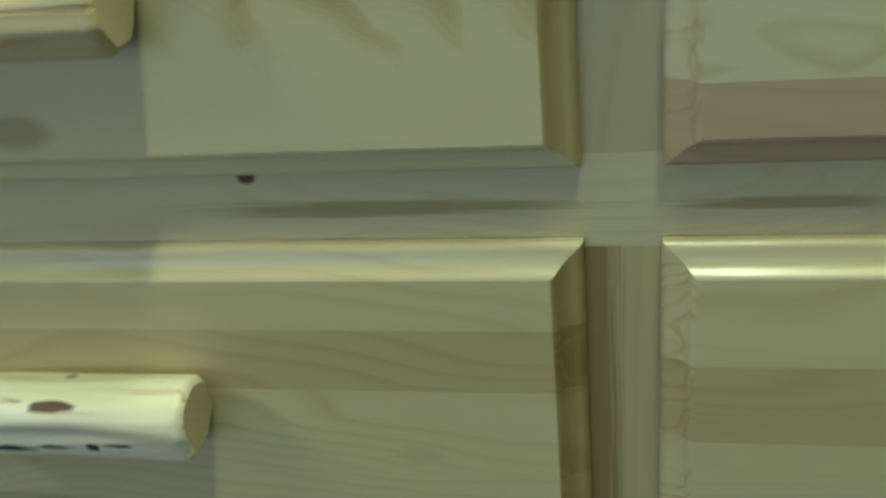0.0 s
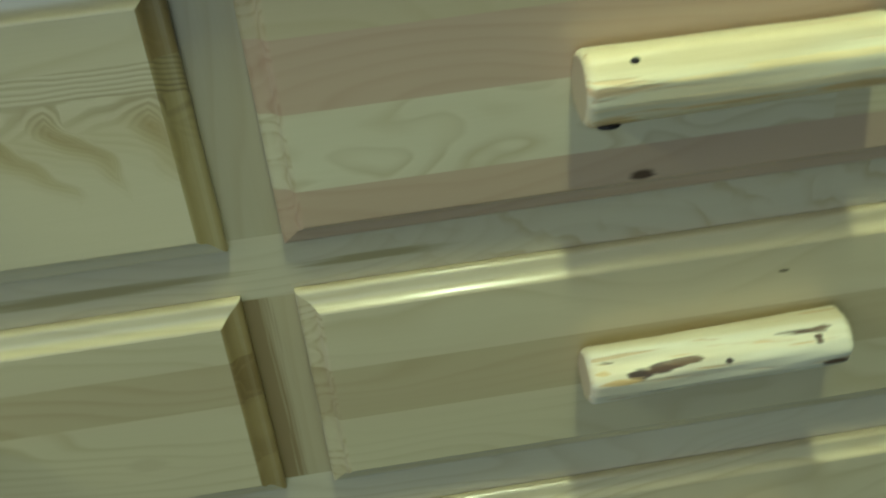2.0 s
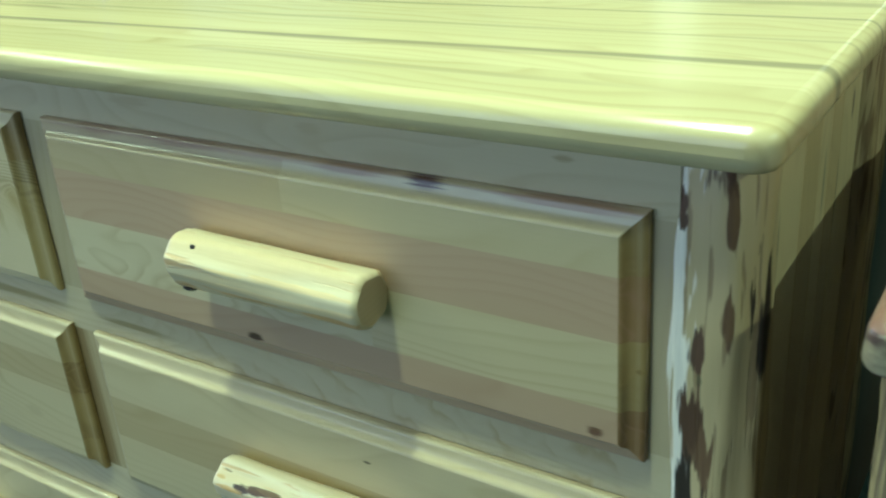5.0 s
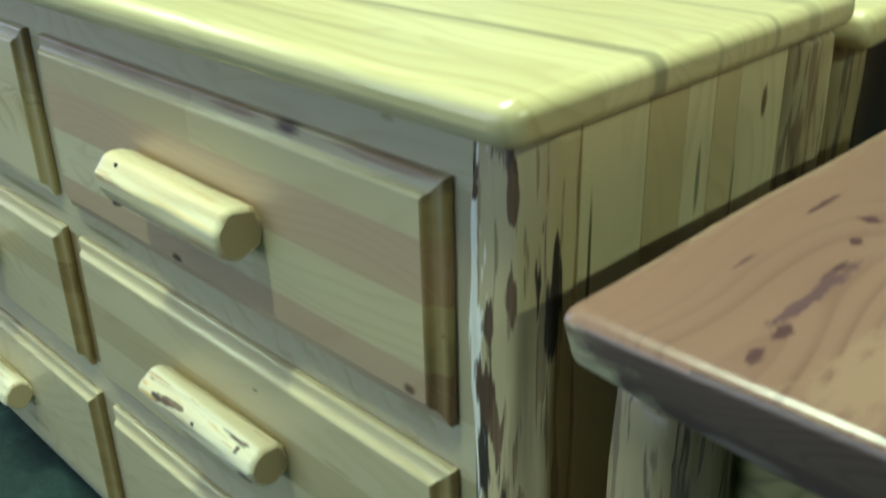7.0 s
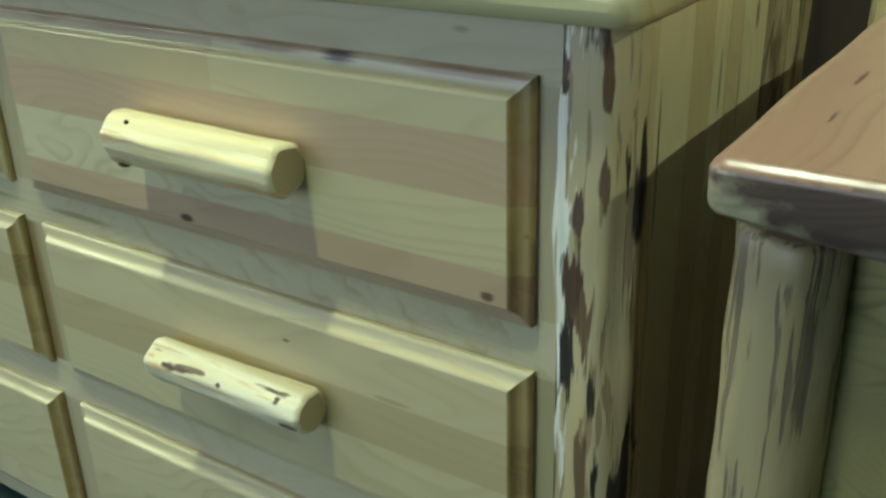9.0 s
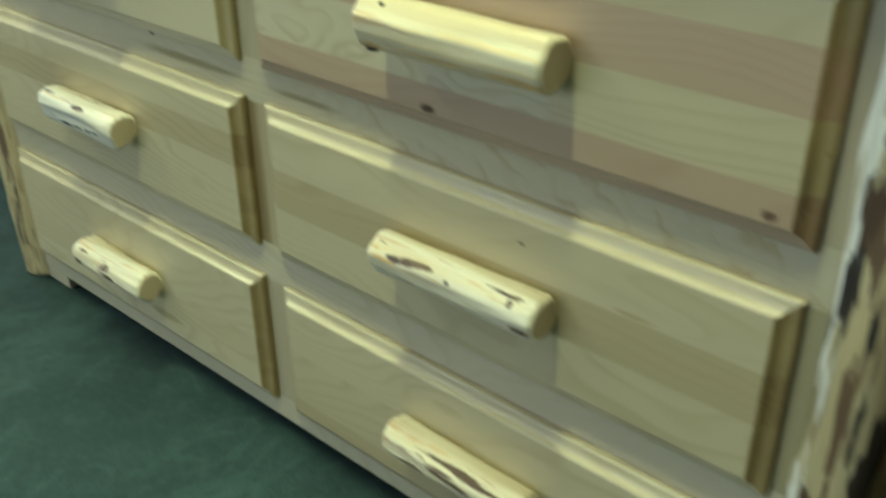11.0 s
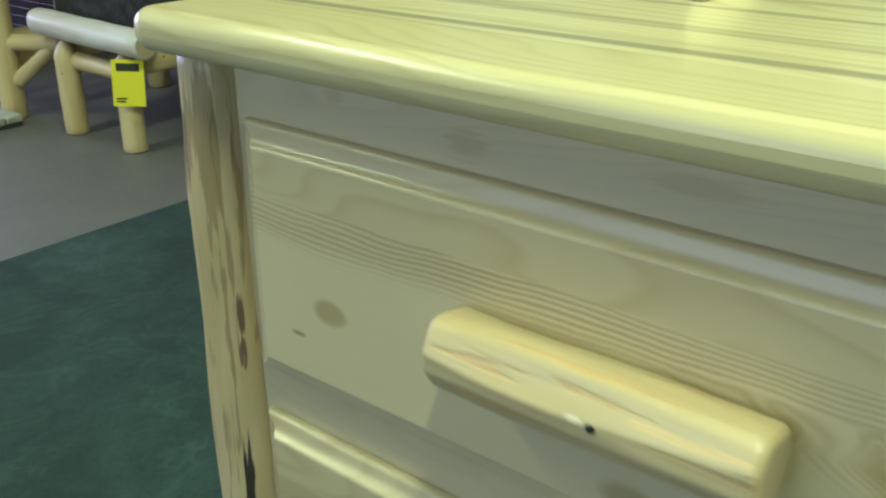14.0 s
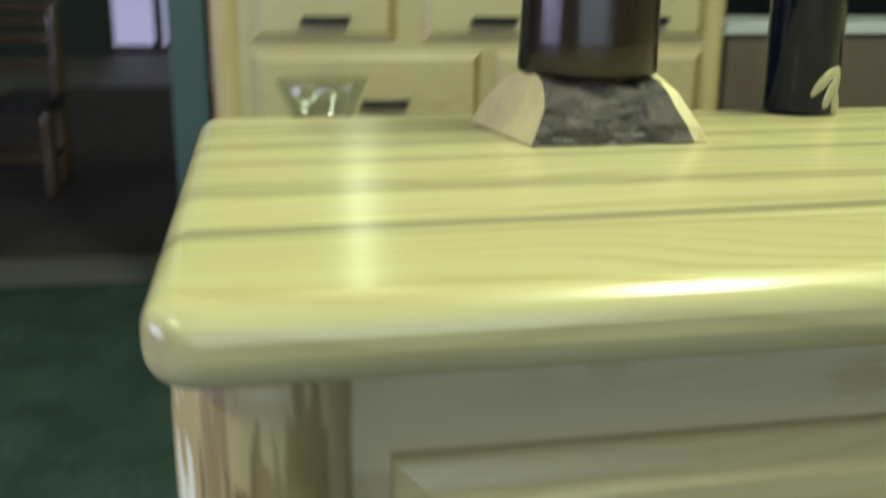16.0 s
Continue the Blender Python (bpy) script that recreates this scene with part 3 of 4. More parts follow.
M_DOOR = plain("grey_green_paint", (0.20, 0.24, 0.21), 0.5, 8, 0.1)
M_GLASS = glass.done((0.95, 0.97, 0.97), 0.03, Transmission_Weight=1.0, IOR=1.45)
thin = Net("thin_clear_glass")
clear, shine, blend = thin.t.nodes.new("ShaderNodeBsdfTransparent"), thin.t.nodes.new("ShaderNodeBsdfGlossy"), thin.t.nodes.new("ShaderNodeMixShader")
blend.inputs[0].default_value = 0.10
clear.inputs["Color"].default_value = (0.90, 0.92, 0.91, 1)
shine.inputs["Roughness"].default_value = 0.04
for a, b in ((clear.outputs[0], blend.inputs[1]), (shine.outputs[0], blend.inputs[2]), (blend.outputs[0], thin.t.nodes["Material Output"].inputs["Surface"])):
    thin.t.links.new(a, b)
M_THIN_GLASS = thin.mat
sky = Net("daylight_beyond")
M_SKY = sky.done((0.1, 0.1, 0.1), 0.9, Emission_Color=(0.62, 0.62, 1.0), Emission_Strength=0.75)


# ---- mesh tools ----
def thing(name, at, label, category, group="", kind=""):
    e = new(name)
    e.empty_display_size = 0.1
    e.location = at
    e.matrix_world = Matrix.Translation(at)
    return tagged(e, label, category, group, kind)


def link(name, bm, mat, smooth=False):
    me = bpy.data.meshes.new(name)
    bmesh.ops.recalc_face_normals(bm, faces=bm.faces)
    bm.to_mesh(me)
    bm.free()
    for m in (mat if isinstance(mat, (list, tuple)) else [mat]):
        me.materials.append(m)
    if smooth:
        me.shade_smooth()
    return new(name, me)


def adopt(ob, parent):
    m = parent.matrix_basis.copy()
    up = parent.parent
    if up:
        m = up.matrix_basis @ parent.matrix_parent_inverse @ m
    ob.parent = parent
    ob.matrix_parent_inverse = m.inverted()
    return ob


def part(name, bm, mat, parent, label="", smooth=False, m=None):
    ob = link(name, bm, mat, smooth)
    if m is not None:
        ob.matrix_basis = m
    adopt(ob, parent)
    return tagged(ob, label)


def solo(name, bm, mat, label, category, group="", kind="", smooth=False):
    return tagged(link(name, bm, mat, smooth), label, category, group, kind)


def box(x0, x1, y0, y1, z0, z1, bevel=0.0, seg=2):
    bm = bmesh.new()
    bmesh.ops.create_cube(bm, size=1.0, matrix=Matrix.Translation(((x0 + x1) / 2, (y0 + y1) / 2, (z0 + z1) / 2)) @ Matrix.Diagonal((x1 - x0, y1 - y0, z1 - z0, 1)))
    if bevel:
        bmesh.ops.bevel(bm, geom=bm.edges[:], offset=bevel, segments=seg, affect="EDGES", profile=0.5)
    return bm


def log_mesh(length, r0, r1, seed, seg=18, rings=12, wob=0.06, facet=0.0, point=0.0, ridge=None):
    """A log along z from 0 to length, uneven as a peeled trunk is. Slot 0 is the skin, slot 1 the cut ends."""
    bm = bmesh.new()
    rows = []
    ease = min(0.006, r0 * 0.18)
    zs = [0.0, ease * 0.4, ease] + [length * i / rings for i in range(1, rings)] + [length - ease, length - ease * 0.4, length]
    for z in zs:
        k = z / length
        r = r0 + (r1 - r0) * k
        e = min(z, length - z)
        if e < ease:
            r -= (ease - e) * (1 - e / ease) * 0.9 + (ease - e) * 0.1
        if point and k > 1 - point:
            r *= max(0.12, (1 - k) / point) ** 0.8
        row = []
        for i in range(seg):
            a = 2 * math.pi * i / seg
            d = noise.noise((math.cos(a) * 1.1 + seed * 3.7, math.sin(a) * 1.1, z * 5.0 + seed))
            d2 = noise.noise((math.cos(a) * 2.6 + seed, math.sin(a) * 2.6 + 9.0, z * 16.0))
            f = 1 + wob * d * 1.5 + wob * 0.7 * d2
            if facet:
                cut = 1.0
                for j in range(9):
                    pa = 2 * math.pi * (j + 0.35 * math.sin(seed * 3 + j * 2.4)) / 9 + 0.25 * noise.noise((seed + j, 1.0, z * 3))
                    h = 1.0 - facet * (0.75 + noise.noise((seed * 2 + j * 1.7, 5.0, z * 7)))
                    c = math.cos(a - pa)
                    if c > 0.6:
                        cut = min(cut, h / c)
                f *= cut
            if ridge:
                # a swollen, wandering strip that runs up the log
                turn = math.remainder(a - ridge[0] - 0.35 * noise.noise((seed, 3.0, z * 7.0)), 2 * math.pi)
                f += ridge[1] * (0.8 + noise.noise((seed, 8.0, z * 13.0))) * math.exp(-(turn / 0.34) ** 2)
            row.append(bm.verts.new((r * f * math.cos(a), r * f * math.sin(a), z)))
        rows.append(row)
    for a, b in zip(rows, rows[1:]):
        for i in range(seg):
            fc = bm.faces.new((a[i], a[(i + 1) % seg], b[(i + 1) % seg], b[i]))
            fc.smooth = True
    for row, flip in ((rows[0], True), (rows[-1], False)):
        fc = bm.faces.new(row[::-1] if flip else row)
        fc.material_index = 1
    return bm


def along(p, q):
    """The pose that lays a log's z axis from p towards q."""
    d = Vector(q) - Vector(p)
    return Matrix.Translation(p) @ d.to_track_quat("Z", "Y").to_matrix().to_4x4(), d.length


def log(name, p, q, r0, r1, seed, parent, mat=None, label="", **kw):
    m, n = along(p, q)
    return part(name, log_mesh(n, r0, r1, seed, **kw), [mat or M_LOG_PLAIN, M_END], parent, label, m=m)


def slab(x0, x1, y0, y1, z0, z1, corner, edge):
    """A board with corners rounded in plan and edges rounded all round."""
    bm = box(x0, x1, y0, y1, z0, z1)
    up = [e for e in bm.edges if abs(e.verts[0].co.z - e.verts[1].co.z) > 1e-6]
    bmesh.ops.bevel(bm, geom=up, offset=corner, segments=5, affect="EDGES", profile=0.5)
    rim = [e for e in bm.edges if abs(e.verts[0].co.z - e.verts[1].co.z) < 1e-6 and len({f.normal.z > 0.5 or f.normal.z < -0.5 for f in e.link_faces}) == 2]
    bmesh.ops.bevel(bm, geom=rim, offset=edge, segments=5, affect="EDGES", profile=0.5)
    for f in bm.faces:
        f.smooth = abs(f.normal.z) < 0.99
    return bm


def sliced(bm, axis, lo, hi):
    """The part of bm between two planes across the axis, closed again."""
    out = bm.copy()
    n = Vector([1.0 if i == axis else 0.0 for i in range(3)])
    for at, sign in ((lo, -1), (hi, 1)):
        if at is None:
            continue
        geom = out.verts[:] + out.edges[:] + out.faces[:]
        cut = bmesh.ops.bisect_plane(out, geom=geom, plane_co=n * at, plane_no=n * sign, clear_outer=True)
        edges = [e for e in cut["geom_cut"] if isinstance(e, bmesh.types.BMEdge)]
        bmesh.ops.contextual_create(out, geom=edges)
        for e in out.edges:
            if all(abs(v.co[axis] - at) < 1e-5 for v in e.verts):
                e.smooth = False
        for f in out.faces:
            if all(abs(v.co[axis] - at) < 1e-5 for v in f.verts):
                f.smooth = False
    return out


PROFILE = [(0.0, 0.0), (0.0, 0.0046), (0.0007, 0.0064), (0.0020, 0.0074), (0.0038, 0.0078), (0.0068, 0.0084), (0.0098, 0.0092), (0.0120, 0.0106), (0.0136, 0.0130), (0.0147, 0.0148), (0.0158, 0.0157), (0.0174, 0.016)]


def front_mesh(x0, x1, z0, z1, y=-0.001, k=1.0):
    """A drawer front with a moulded edge, mitred at the corners; it stands out towards -y."""
    bm = bmesh.new()
    ins = [u * k for u, _ in PROFILE]
    loops = []
    for u, d in PROFILE:
        u, d = u * k, d * k
        loops.append([bm.verts.new((px, y - d, pz)) for px, pz in ((x0 + u, z0 + u), (x1 - u, z0 + u), (x1 - u, z1 - u), (x0 + u, z1 - u))])
    for a, b in zip(loops, loops[1:]):
        for i in range(4):
            bm.faces.new((a[i], a[(i + 1) % 4], b[(i + 1) % 4], b[i])).smooth = a is not loops[0]
        for i in range(4):
            bm.edges.get((a[i], b[i])).smooth = False
    bm.faces.new(loops[-1])
    bm.faces.new(loops[0][::-1])
    bmesh.ops.recalc_face_normals(bm, faces=bm.faces)
    return bm


# ---- the setting ----
def wall_with_opening(name, bms, mat, label):
    bm = bmesh.new()
    for b in bms:
        me = bpy.data.meshes.new("tmp")
        b.to_mesh(me)
        b.free()
        bm.from_mesh(me)
        bpy.data.meshes.remove(me)
    return solo(name, bm, mat, label, "wall", kind="structure")


solo("floor", box(-9, 6, -5, 12, -0.2, -0.012), M_FLOOR, "grey bare concrete showroom floor", "floor", kind="structure")
solo("carpet", box(-2.25, 5.2, -4.2, 2.68, -0.0118, 0.0, 0.003, 1), M_CARPET, "dark green short pile carpet under the dresser", "carpet", kind="structure")
solo("mat", box(-2.65, 5.2, 3.02, 8.4, -0.0117, -0.004, 0.002, 1), M_MAT, "dark maroon floor covering behind the carpet", "floor covering", kind="structure")
solo("ceiling", box(-9.2, 6.2, -5.2, 12.2, 3.2, 3.4), M_CEIL, "plain grey showroom ceiling", "ceiling", kind="structure")
wall_with_opening("wall_north", [box(-9, -2.36, 12, 12.2, -0.2, 3.2), box(-1.2, 6, 12, 12.2, -0.2, 3.2), box(-2.36, -1.2, 12, 12.2, 2.3, 3.2)], M_WALL, "dark green painted wall with a bright doorway")
# unseen wall, its opening made only to let the added fill in
wall_with_opening("wall_south", [box(-9, -3.9, -5.2, -5, -0.2, 3.2), box(0.7, 6, -5.2, -5, -0.2, 3.2), box(-3.9, 0.7, -5.2, -5, -0.2, 0.35), box(-3.9, 0.7, -5.2, -5, 2.65, 3.2)], M_WALL, "unseen dark green painted wall left open for the front fill light")
wall_with_opening("wall_east", [box(6, 6.2, -5.2, 12.2, -0.2, 3.2)], M_WALL, "dark green painted wall")
wall_with_opening("wall_west", [box(-9.2, -9, -5.2, -2.1, -0.2, 3.2), box(-9.2, -9, 2.5, 12.2, -0.2, 3.2), box(-9.2, -9, -2.1, 2.5, -0.2, 0.7), box(-9.2, -9, -2.1, 2.5, 2.3, 3.2)], M_WALL, "dark green painted wall with a daylight window")
solo("backdrop", box(-2.9, -0.7, 12.6, 12.62, -0.2, 2.8), M_SKY, "pale bluish daylight beyond the doorway", "backdrop", kind="structure")
d = thing("door_1", (-1.78, 12.1, 0), "glazed double door with dark frame in a wall", "door", kind="structure")
for x0, x1 in ((-2.36, -2.30), (-1.83, -1.73), (-1.26, -1.20)):
    part("door_frame", box(x0, x1, 12.03, 12.09, -0.012, 2.3, 0.004), M_DARKWOOD, d)
for x0, x1 in ((-2.30, -1.83), (-1.73, -1.26)):
    pane = part("pane", box(x0, x1, 12.055, 12.065, 0.1, 2.3), M_GLASS, d)
    part("rail", box(x0, x1, 12.035, 12.085, -0.012, 0.1, 0.004), M_DARKWOOD, d)

for tx, ty, tl, tw, tp in TUBE_ROWS:
    f = thing("ceiling_light", (tx, ty, 3.2), "long white fluorescent fixture fixed to the ceiling", "light", "ceiling lights")
    part("housing", box(tx - 0.13, tx + 0.13, ty - tl / 2 - 0.05, ty + tl / 2 + 0.05, 3.05, 3.2, 0.01), M_STEEL, f)

# ---- the log dresser ----
TOP_Z, UNDER = 0.814, 0.783
ROWS = [(0.539, 0.7395), (0.301, 0.497), (0.060, 0.256)]
dresser = thing("log_dresser", (0, 0.2, 0), "pale pine log dresser with six drawers and log corner posts", "dresser")
full = slab(-0.73, 0.738, -0.04, 0.395, UNDER, TOP_Z, 0.020, 0.0125)
top = part("top", sliced(full, 1, -0.04, 0.045), M_TOP, dresser, "glued pine board top with rounded edges")
cuts = [0.045, 0.118, 0.205, 0.272, 0.346, None]
for a, b in zip(cuts, cuts[1:]):
    part("board", sliced(full, 1, a, b), M_TOP, top)
full.free()
# face frame
for z0, z1 in ((0.732, 0.7828), (0.491, 0.544), (0.251, 0.306)):
    part("rail", box(-0.668, 0.668, 0.0, 0.022, z0, z1), M_RAIL_FEATHERED if z0 == 0.491 else M_RAIL, dresser)
apron = box(-0.668, 0.668, 0.0, 0.022, 0.026, 0.066, 0.001, 1)
part("apron", apron, M_RAIL, dresser)
for s in (-1, 1):
    part("apron_foot", box(min(s * 0.59, s * 0.668), max(s * 0.59, s * 0.668), 0.0015, 0.0205, 0.0, 0.03, 0.003), M_RAIL, dresser)
    for z0, z1 in ((0.544, 0.732), (0.306, 0.491), (0.066, 0.251)):
        part("stile", box(min(s * 0.639, s * 0.668), max(s * 0.639, s * 0.668), 0.0, 0.022, z0, z1), M_STILE, dresser)
for z0, z1 in ((0.544, 0.732), (0.306, 0.491), (0.066, 0.251)):
    part("mid_stile", box(-0.026, 0.026, 0.0, 0.022, z0, z1), M_STILE_BROWN if z0 == 0.306 else M_STILE, dresser)
# corner posts
for i, (px, py) in enumerate(((-0.688, 0.014), (0.69, 0.03), (-0.694, 0.357), (0.695, 0.357))):
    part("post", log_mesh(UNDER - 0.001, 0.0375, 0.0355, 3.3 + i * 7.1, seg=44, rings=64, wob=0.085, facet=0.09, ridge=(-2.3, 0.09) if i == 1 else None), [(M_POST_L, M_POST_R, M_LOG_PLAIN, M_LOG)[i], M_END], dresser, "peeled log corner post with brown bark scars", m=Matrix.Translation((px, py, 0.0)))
# side and back panels
for s in (-1, 1):
    edges = [0.052, 0.126, 0.174, 0.212, 0.246, 0.318]
    for i, (a, b) in enumerate(zip(edges, edges[1:])):
        part("side_board", box(min(s * 0.700, s * 0.716), max(s * 0.700, s * 0.716), a + 0.0003, b - 0.0003, 0.03, UNDER - 0.0005, 0.0006, 1), M_SIDE_TAN if i in (1, 3) else M_SIDE, dresser)
part("back_panel", box(-0.668, 0.668, 0.365, 0.372, 0.03, UNDER - 0.0005), M_SIDE, dresser)
part("bottom_panel", box(-0.66, 0.66, 0.024, 0.364, 0.05, 0.062), M_SIDE, dresser)

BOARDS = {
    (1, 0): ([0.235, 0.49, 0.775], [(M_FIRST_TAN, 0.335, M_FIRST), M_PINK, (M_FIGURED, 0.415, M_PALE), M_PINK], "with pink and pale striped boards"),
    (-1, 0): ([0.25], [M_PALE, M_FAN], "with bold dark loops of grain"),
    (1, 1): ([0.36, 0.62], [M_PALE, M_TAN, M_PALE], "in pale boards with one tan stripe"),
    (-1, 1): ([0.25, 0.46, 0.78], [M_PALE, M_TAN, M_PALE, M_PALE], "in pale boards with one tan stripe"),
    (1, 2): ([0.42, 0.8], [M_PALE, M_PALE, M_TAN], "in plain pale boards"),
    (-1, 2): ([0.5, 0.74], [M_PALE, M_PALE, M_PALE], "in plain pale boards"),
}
for (side, row), (fr, mats, words) in BOARDS.items():
    z0, z1 = ROWS[row]
    x0, x1 = (0.02, 0.650) if side > 0 else (-0.645, -0.02)
    whole = front_mesh(x0, x1, z0, z1)
    levels = [None] + [z1 - f * (z1 - z0) for f in fr] + [None]
    drawer = None
    for i, m in enumerate(mats):
        strip = sliced(whole, 2, levels[i + 1], levels[i])
        ends = [(strip, m)]
        if isinstance(m, tuple):
            # two lengths joined end to end
            ends = [(sliced(strip, 0, None, m[1]), m[0]), (sliced(strip, 0, m[1], None), m[2])]
            strip.free()
        for bm, mat in ends:
            if drawer is None:
                drawer = part("drawer", bm, mat, dresser, "raised drawer front " + words)
            else:
                part("board", bm, mat, drawer)
    whole.free()
    # the log handle
    ln = {0: 0.209, 1: 0.207, 2: 0.192}[row] if side > 0 else {0: 0.207, 1: 0.179, 2: 0.172}[row]
    r = 0.0262 if row == 0 else 0.0245
    cx, cz = side * 0.3325, (z0 + z1) / 2 + 0.003
    m, n = along((cx - ln / 2, -0.017 - r * 0.82, cz), (cx + ln / 2, -0.017 - r * 0.82, cz))
    m = m @ Matrix.Rotation(1.3 * row + side, 4, "Z")
    base, marks = HANDLE_LOOKS[side, row]
    back = m.inverted()
    spots = []
    for mx, mz, half, thick, tone in marks:
        face = Vector((mx, -0.017 - r * 0.82 - math.sqrt(max(0.0, r * r - (mz - cz) ** 2)) * 0.95, mz))
        spots.append((tuple(back @ face), (max(thick * 1.2, 0.0027), max(thick * 1.2, 0.0027), half), tone))
    skin = peeled("handle_log", base, 0.75, (0.32, 0.20, 0.09), 0.38, 1.5, 0.61, thin_level=0.585, ragged=0.75, spots=spots)
    part("handle", log_mesh(ln, r, r * 0.96, 11.0 + row * 5.3 + side * 2.2, seg=72, rings=26, wob=0.05 if row == 0 else 0.10, facet=0.12 if (side, row) == (-1, 0) else 0.07), [skin, M_END], drawer, "peeled log handle" if row == 0 else "peeled log handle with bark streaks", m=m)

for hx, hy, hz in ((0.260, -0.0538, 0.6625), (-0.318, -0.0630, 0.643), (0.244, -0.0512, 0.6195)):
    bm = bmesh.new()
    bmesh.ops.create_uvsphere(bm, u_segments=10, v_segments=6, radius=0.0028)
    bmesh.ops.scale(bm, vec=(1.2, 0.7, 0.9) if hz != 0.6195 else (3.0, 1.8, 0.9), verts=bm.verts)
    bmesh.ops.translate(bm, vec=(hx, hy, hz), verts=bm.verts)
    part("plug", bm, M_METAL, dresser, "small dark knot hole in a handle", smooth=True)

# ---- the red cedar nightstand beside it ----
stand = thing("nightstand", (1.06, 0.2, 0), "red cedar log nightstand with a thick live edge top", "nightstand")
bm = slab(0.796, 1.346, -0.07, 0.455, 0.669, 0.724, 0.012, 0.009)
bmesh.ops.subdivide_edges(bm, edges=[e for e in bm.edges if e.calc_length() > 0.2], cuts=14, use_grid_fill=True)
for v in bm.verts:
    w = noise.noise((v.co.x * 5, v.co.y * 5, v.co.z * 14)) * 0.007
    if v.co.y < -0.03:
        v.co.y += w + (0.014 if v.co.z < 0.697 else 0.0)
    if v.co.z < 0.697:
        # the underside slopes up towards the corner
        v.co.z += 0.015 * max(0.0, 1 - (v.co.x - 0.796) / 0.13)
    if v.co.x < 0.82:
        v.co.x += w * 0.6
bm.normal_update()
for f in bm.faces:
    f.material_index = 1 if abs(f.normal.z) < 0.5 else 0
part("top", bm, [M_RED, M_RED_EDGE], stand, "polished red cedar slab with purple-brown edge")
for i, (px, py) in enumerate(((0.838, -0.005), (1.285, -0.005), (0.838, 0.40), (1.285, 0.40))):
    part("post", log_mesh(0.6685, 0.043, 0.038, 21.0 + i * 3, seg=24, rings=30, wob=0.09, facet=0.06), [M_LOG_WEATHERED_DIM, M_END], stand, m=Matrix.Translation((px, py, 0)))
part("front_panel", box(0.872, 1.262, 0.0, 0.018, 0.32, 0.668, 0.003), M_SWIRL, stand, "panel with swirling grain")
part("lower_panel", box(0.872, 1.262, 0.006, 0.02, 0.06, 0.318, 0.003), M_SWIRL, stand)
for px in (0.835, 1.282):
    part("side_panel", box(px, px + 0.014, 0.03, 0.37, 0.06, 0.6685, 0.002), M_DARKWOOD, stand)

# ---- the second chest behind it ----
chest = thing("log_chest", (0.52, 0.65, 0), "pine log chest standing behind the dresser", "chest")
part("top", slab(0.32, 0.744, 0.406, 0.90, 0.757, 0.792, 0.015, 0.012), M_TOP, chest)
for i, (px, py) in enumerate(((0.690, 0.447), (0.690, 0.855), (0.37, 0.448), (0.37, 0.855))):
    # the darker log stands in for shade on these posts
    part("post", log_mesh(0.7565, 0.036, 0.034, 31.0 + i * 3, seg=24, rings=24, wob=0.08), [M_LOG_WEATHERED_DIM, M_END], chest, m=Matrix.Translation((px, py, 0)))
# panel and body are dark brown in place of the shade on this side
part("side_panel", box(0.703, 0.714, 0.478, 0.825, 0.05, 0.7565, 0.002), M_DARKWOOD, chest)
part("body", box(0.38, 0.702, 0.46, 0.85, 0.05, 0.7565, 0.003), M_DARKWOOD, chest)

bed = thing("log_headboard", (1.15, 0.515, 0), "upright pine log headboard behind the nightstand", "headboard")
for i, px in enumerate((0.81, 1.5)):
    log("post", (px, 0.512, 0), (px, 0.512, 1.15), 0.045, 0.042, 41.0 + i, bed, M_LOG, seg=22, rings=24, wob=0.06)
for i, pz in enumerate((0.35, 0.95)):
    log("rail", (0.81, 0.512, pz), (1.5, 0.512, pz), 0.035, 0.033, 44.0 + i, bed, M_LOG, seg=16, rings=10)

# ---- lamp and vase on the dresser ----
lamp = thing("log_lamp", (-0.46, 0.29, TOP_Z), "dark log table lamp on a bark covered half log base", "lamp")
bm = bmesh.new()
rows = []
for i in range(15):
    k = i / 14
    row = []
    for j in range(13):
        a = math.pi * j / 12
        w = 1 + 0.09 * noise.noise((k * 6, j * 0.8, 2.0)) * (0 < j < 12)
        end = 0.020 * math.sin(a)
        y = 0.287 - 0.055 * math.cos(a) * w
        x = (-0.527 - 0.12 * (y - 0.232) + end) + k * (0.114 + 0.12 * (y - 0.232) - 2 * end)
        row.append(bm.verts.new((x, y, TOP_Z + 0.001 + 0.040 * math.sin(a) * w)))
    rows.append(row)
for a, b in zip(rows, rows[1:]):
    for j in range(12):
        bm.faces.new((a[j], a[j + 1], b[j + 1], b[j]))
    bm.faces.new((a[0], b[0], b[12], a[12]))
    if b is rows[-1]:
        # last strip coloured like the cut end, its width fitted to the camera's view
        for f in list(bm.faces)[-13:]:
            f.material_index = 1
for row in (rows[0], rows[-1]):
    bm.faces.new(row).material_index = 1
part("base", bm, [M_BARK, M_PALE_END], lamp, "half log base with rough bark and pale cut ends")
part("stem", log_mesh(0.30, 0.046, 0.043, 51.0, seg=24, rings=12, wob=0.04), [M_BROWN, M_BROWN], lamp, "dark brown glossy log stem", m=Matrix.Translation((-0.472, 0.295, TOP_Z + 0.036)))
vase = thing("vase", (-0.275, 0.366, TOP_Z), "tall blue-black glazed vase with a cream leaf", "vase")
bm = bmesh.new()
prof = [(0.0, 0.0), (0.025, 0.0), (0.0278, 0.004), (0.0278, 0.15), (0.026, 0.24), (0.022, 0.30), (0.024, 0.31), (0.020, 0.31), (0.018, 0.29), (0.0, 0.02)]
vs = [bm.verts.new((r, 0, z)) for r, z in prof]
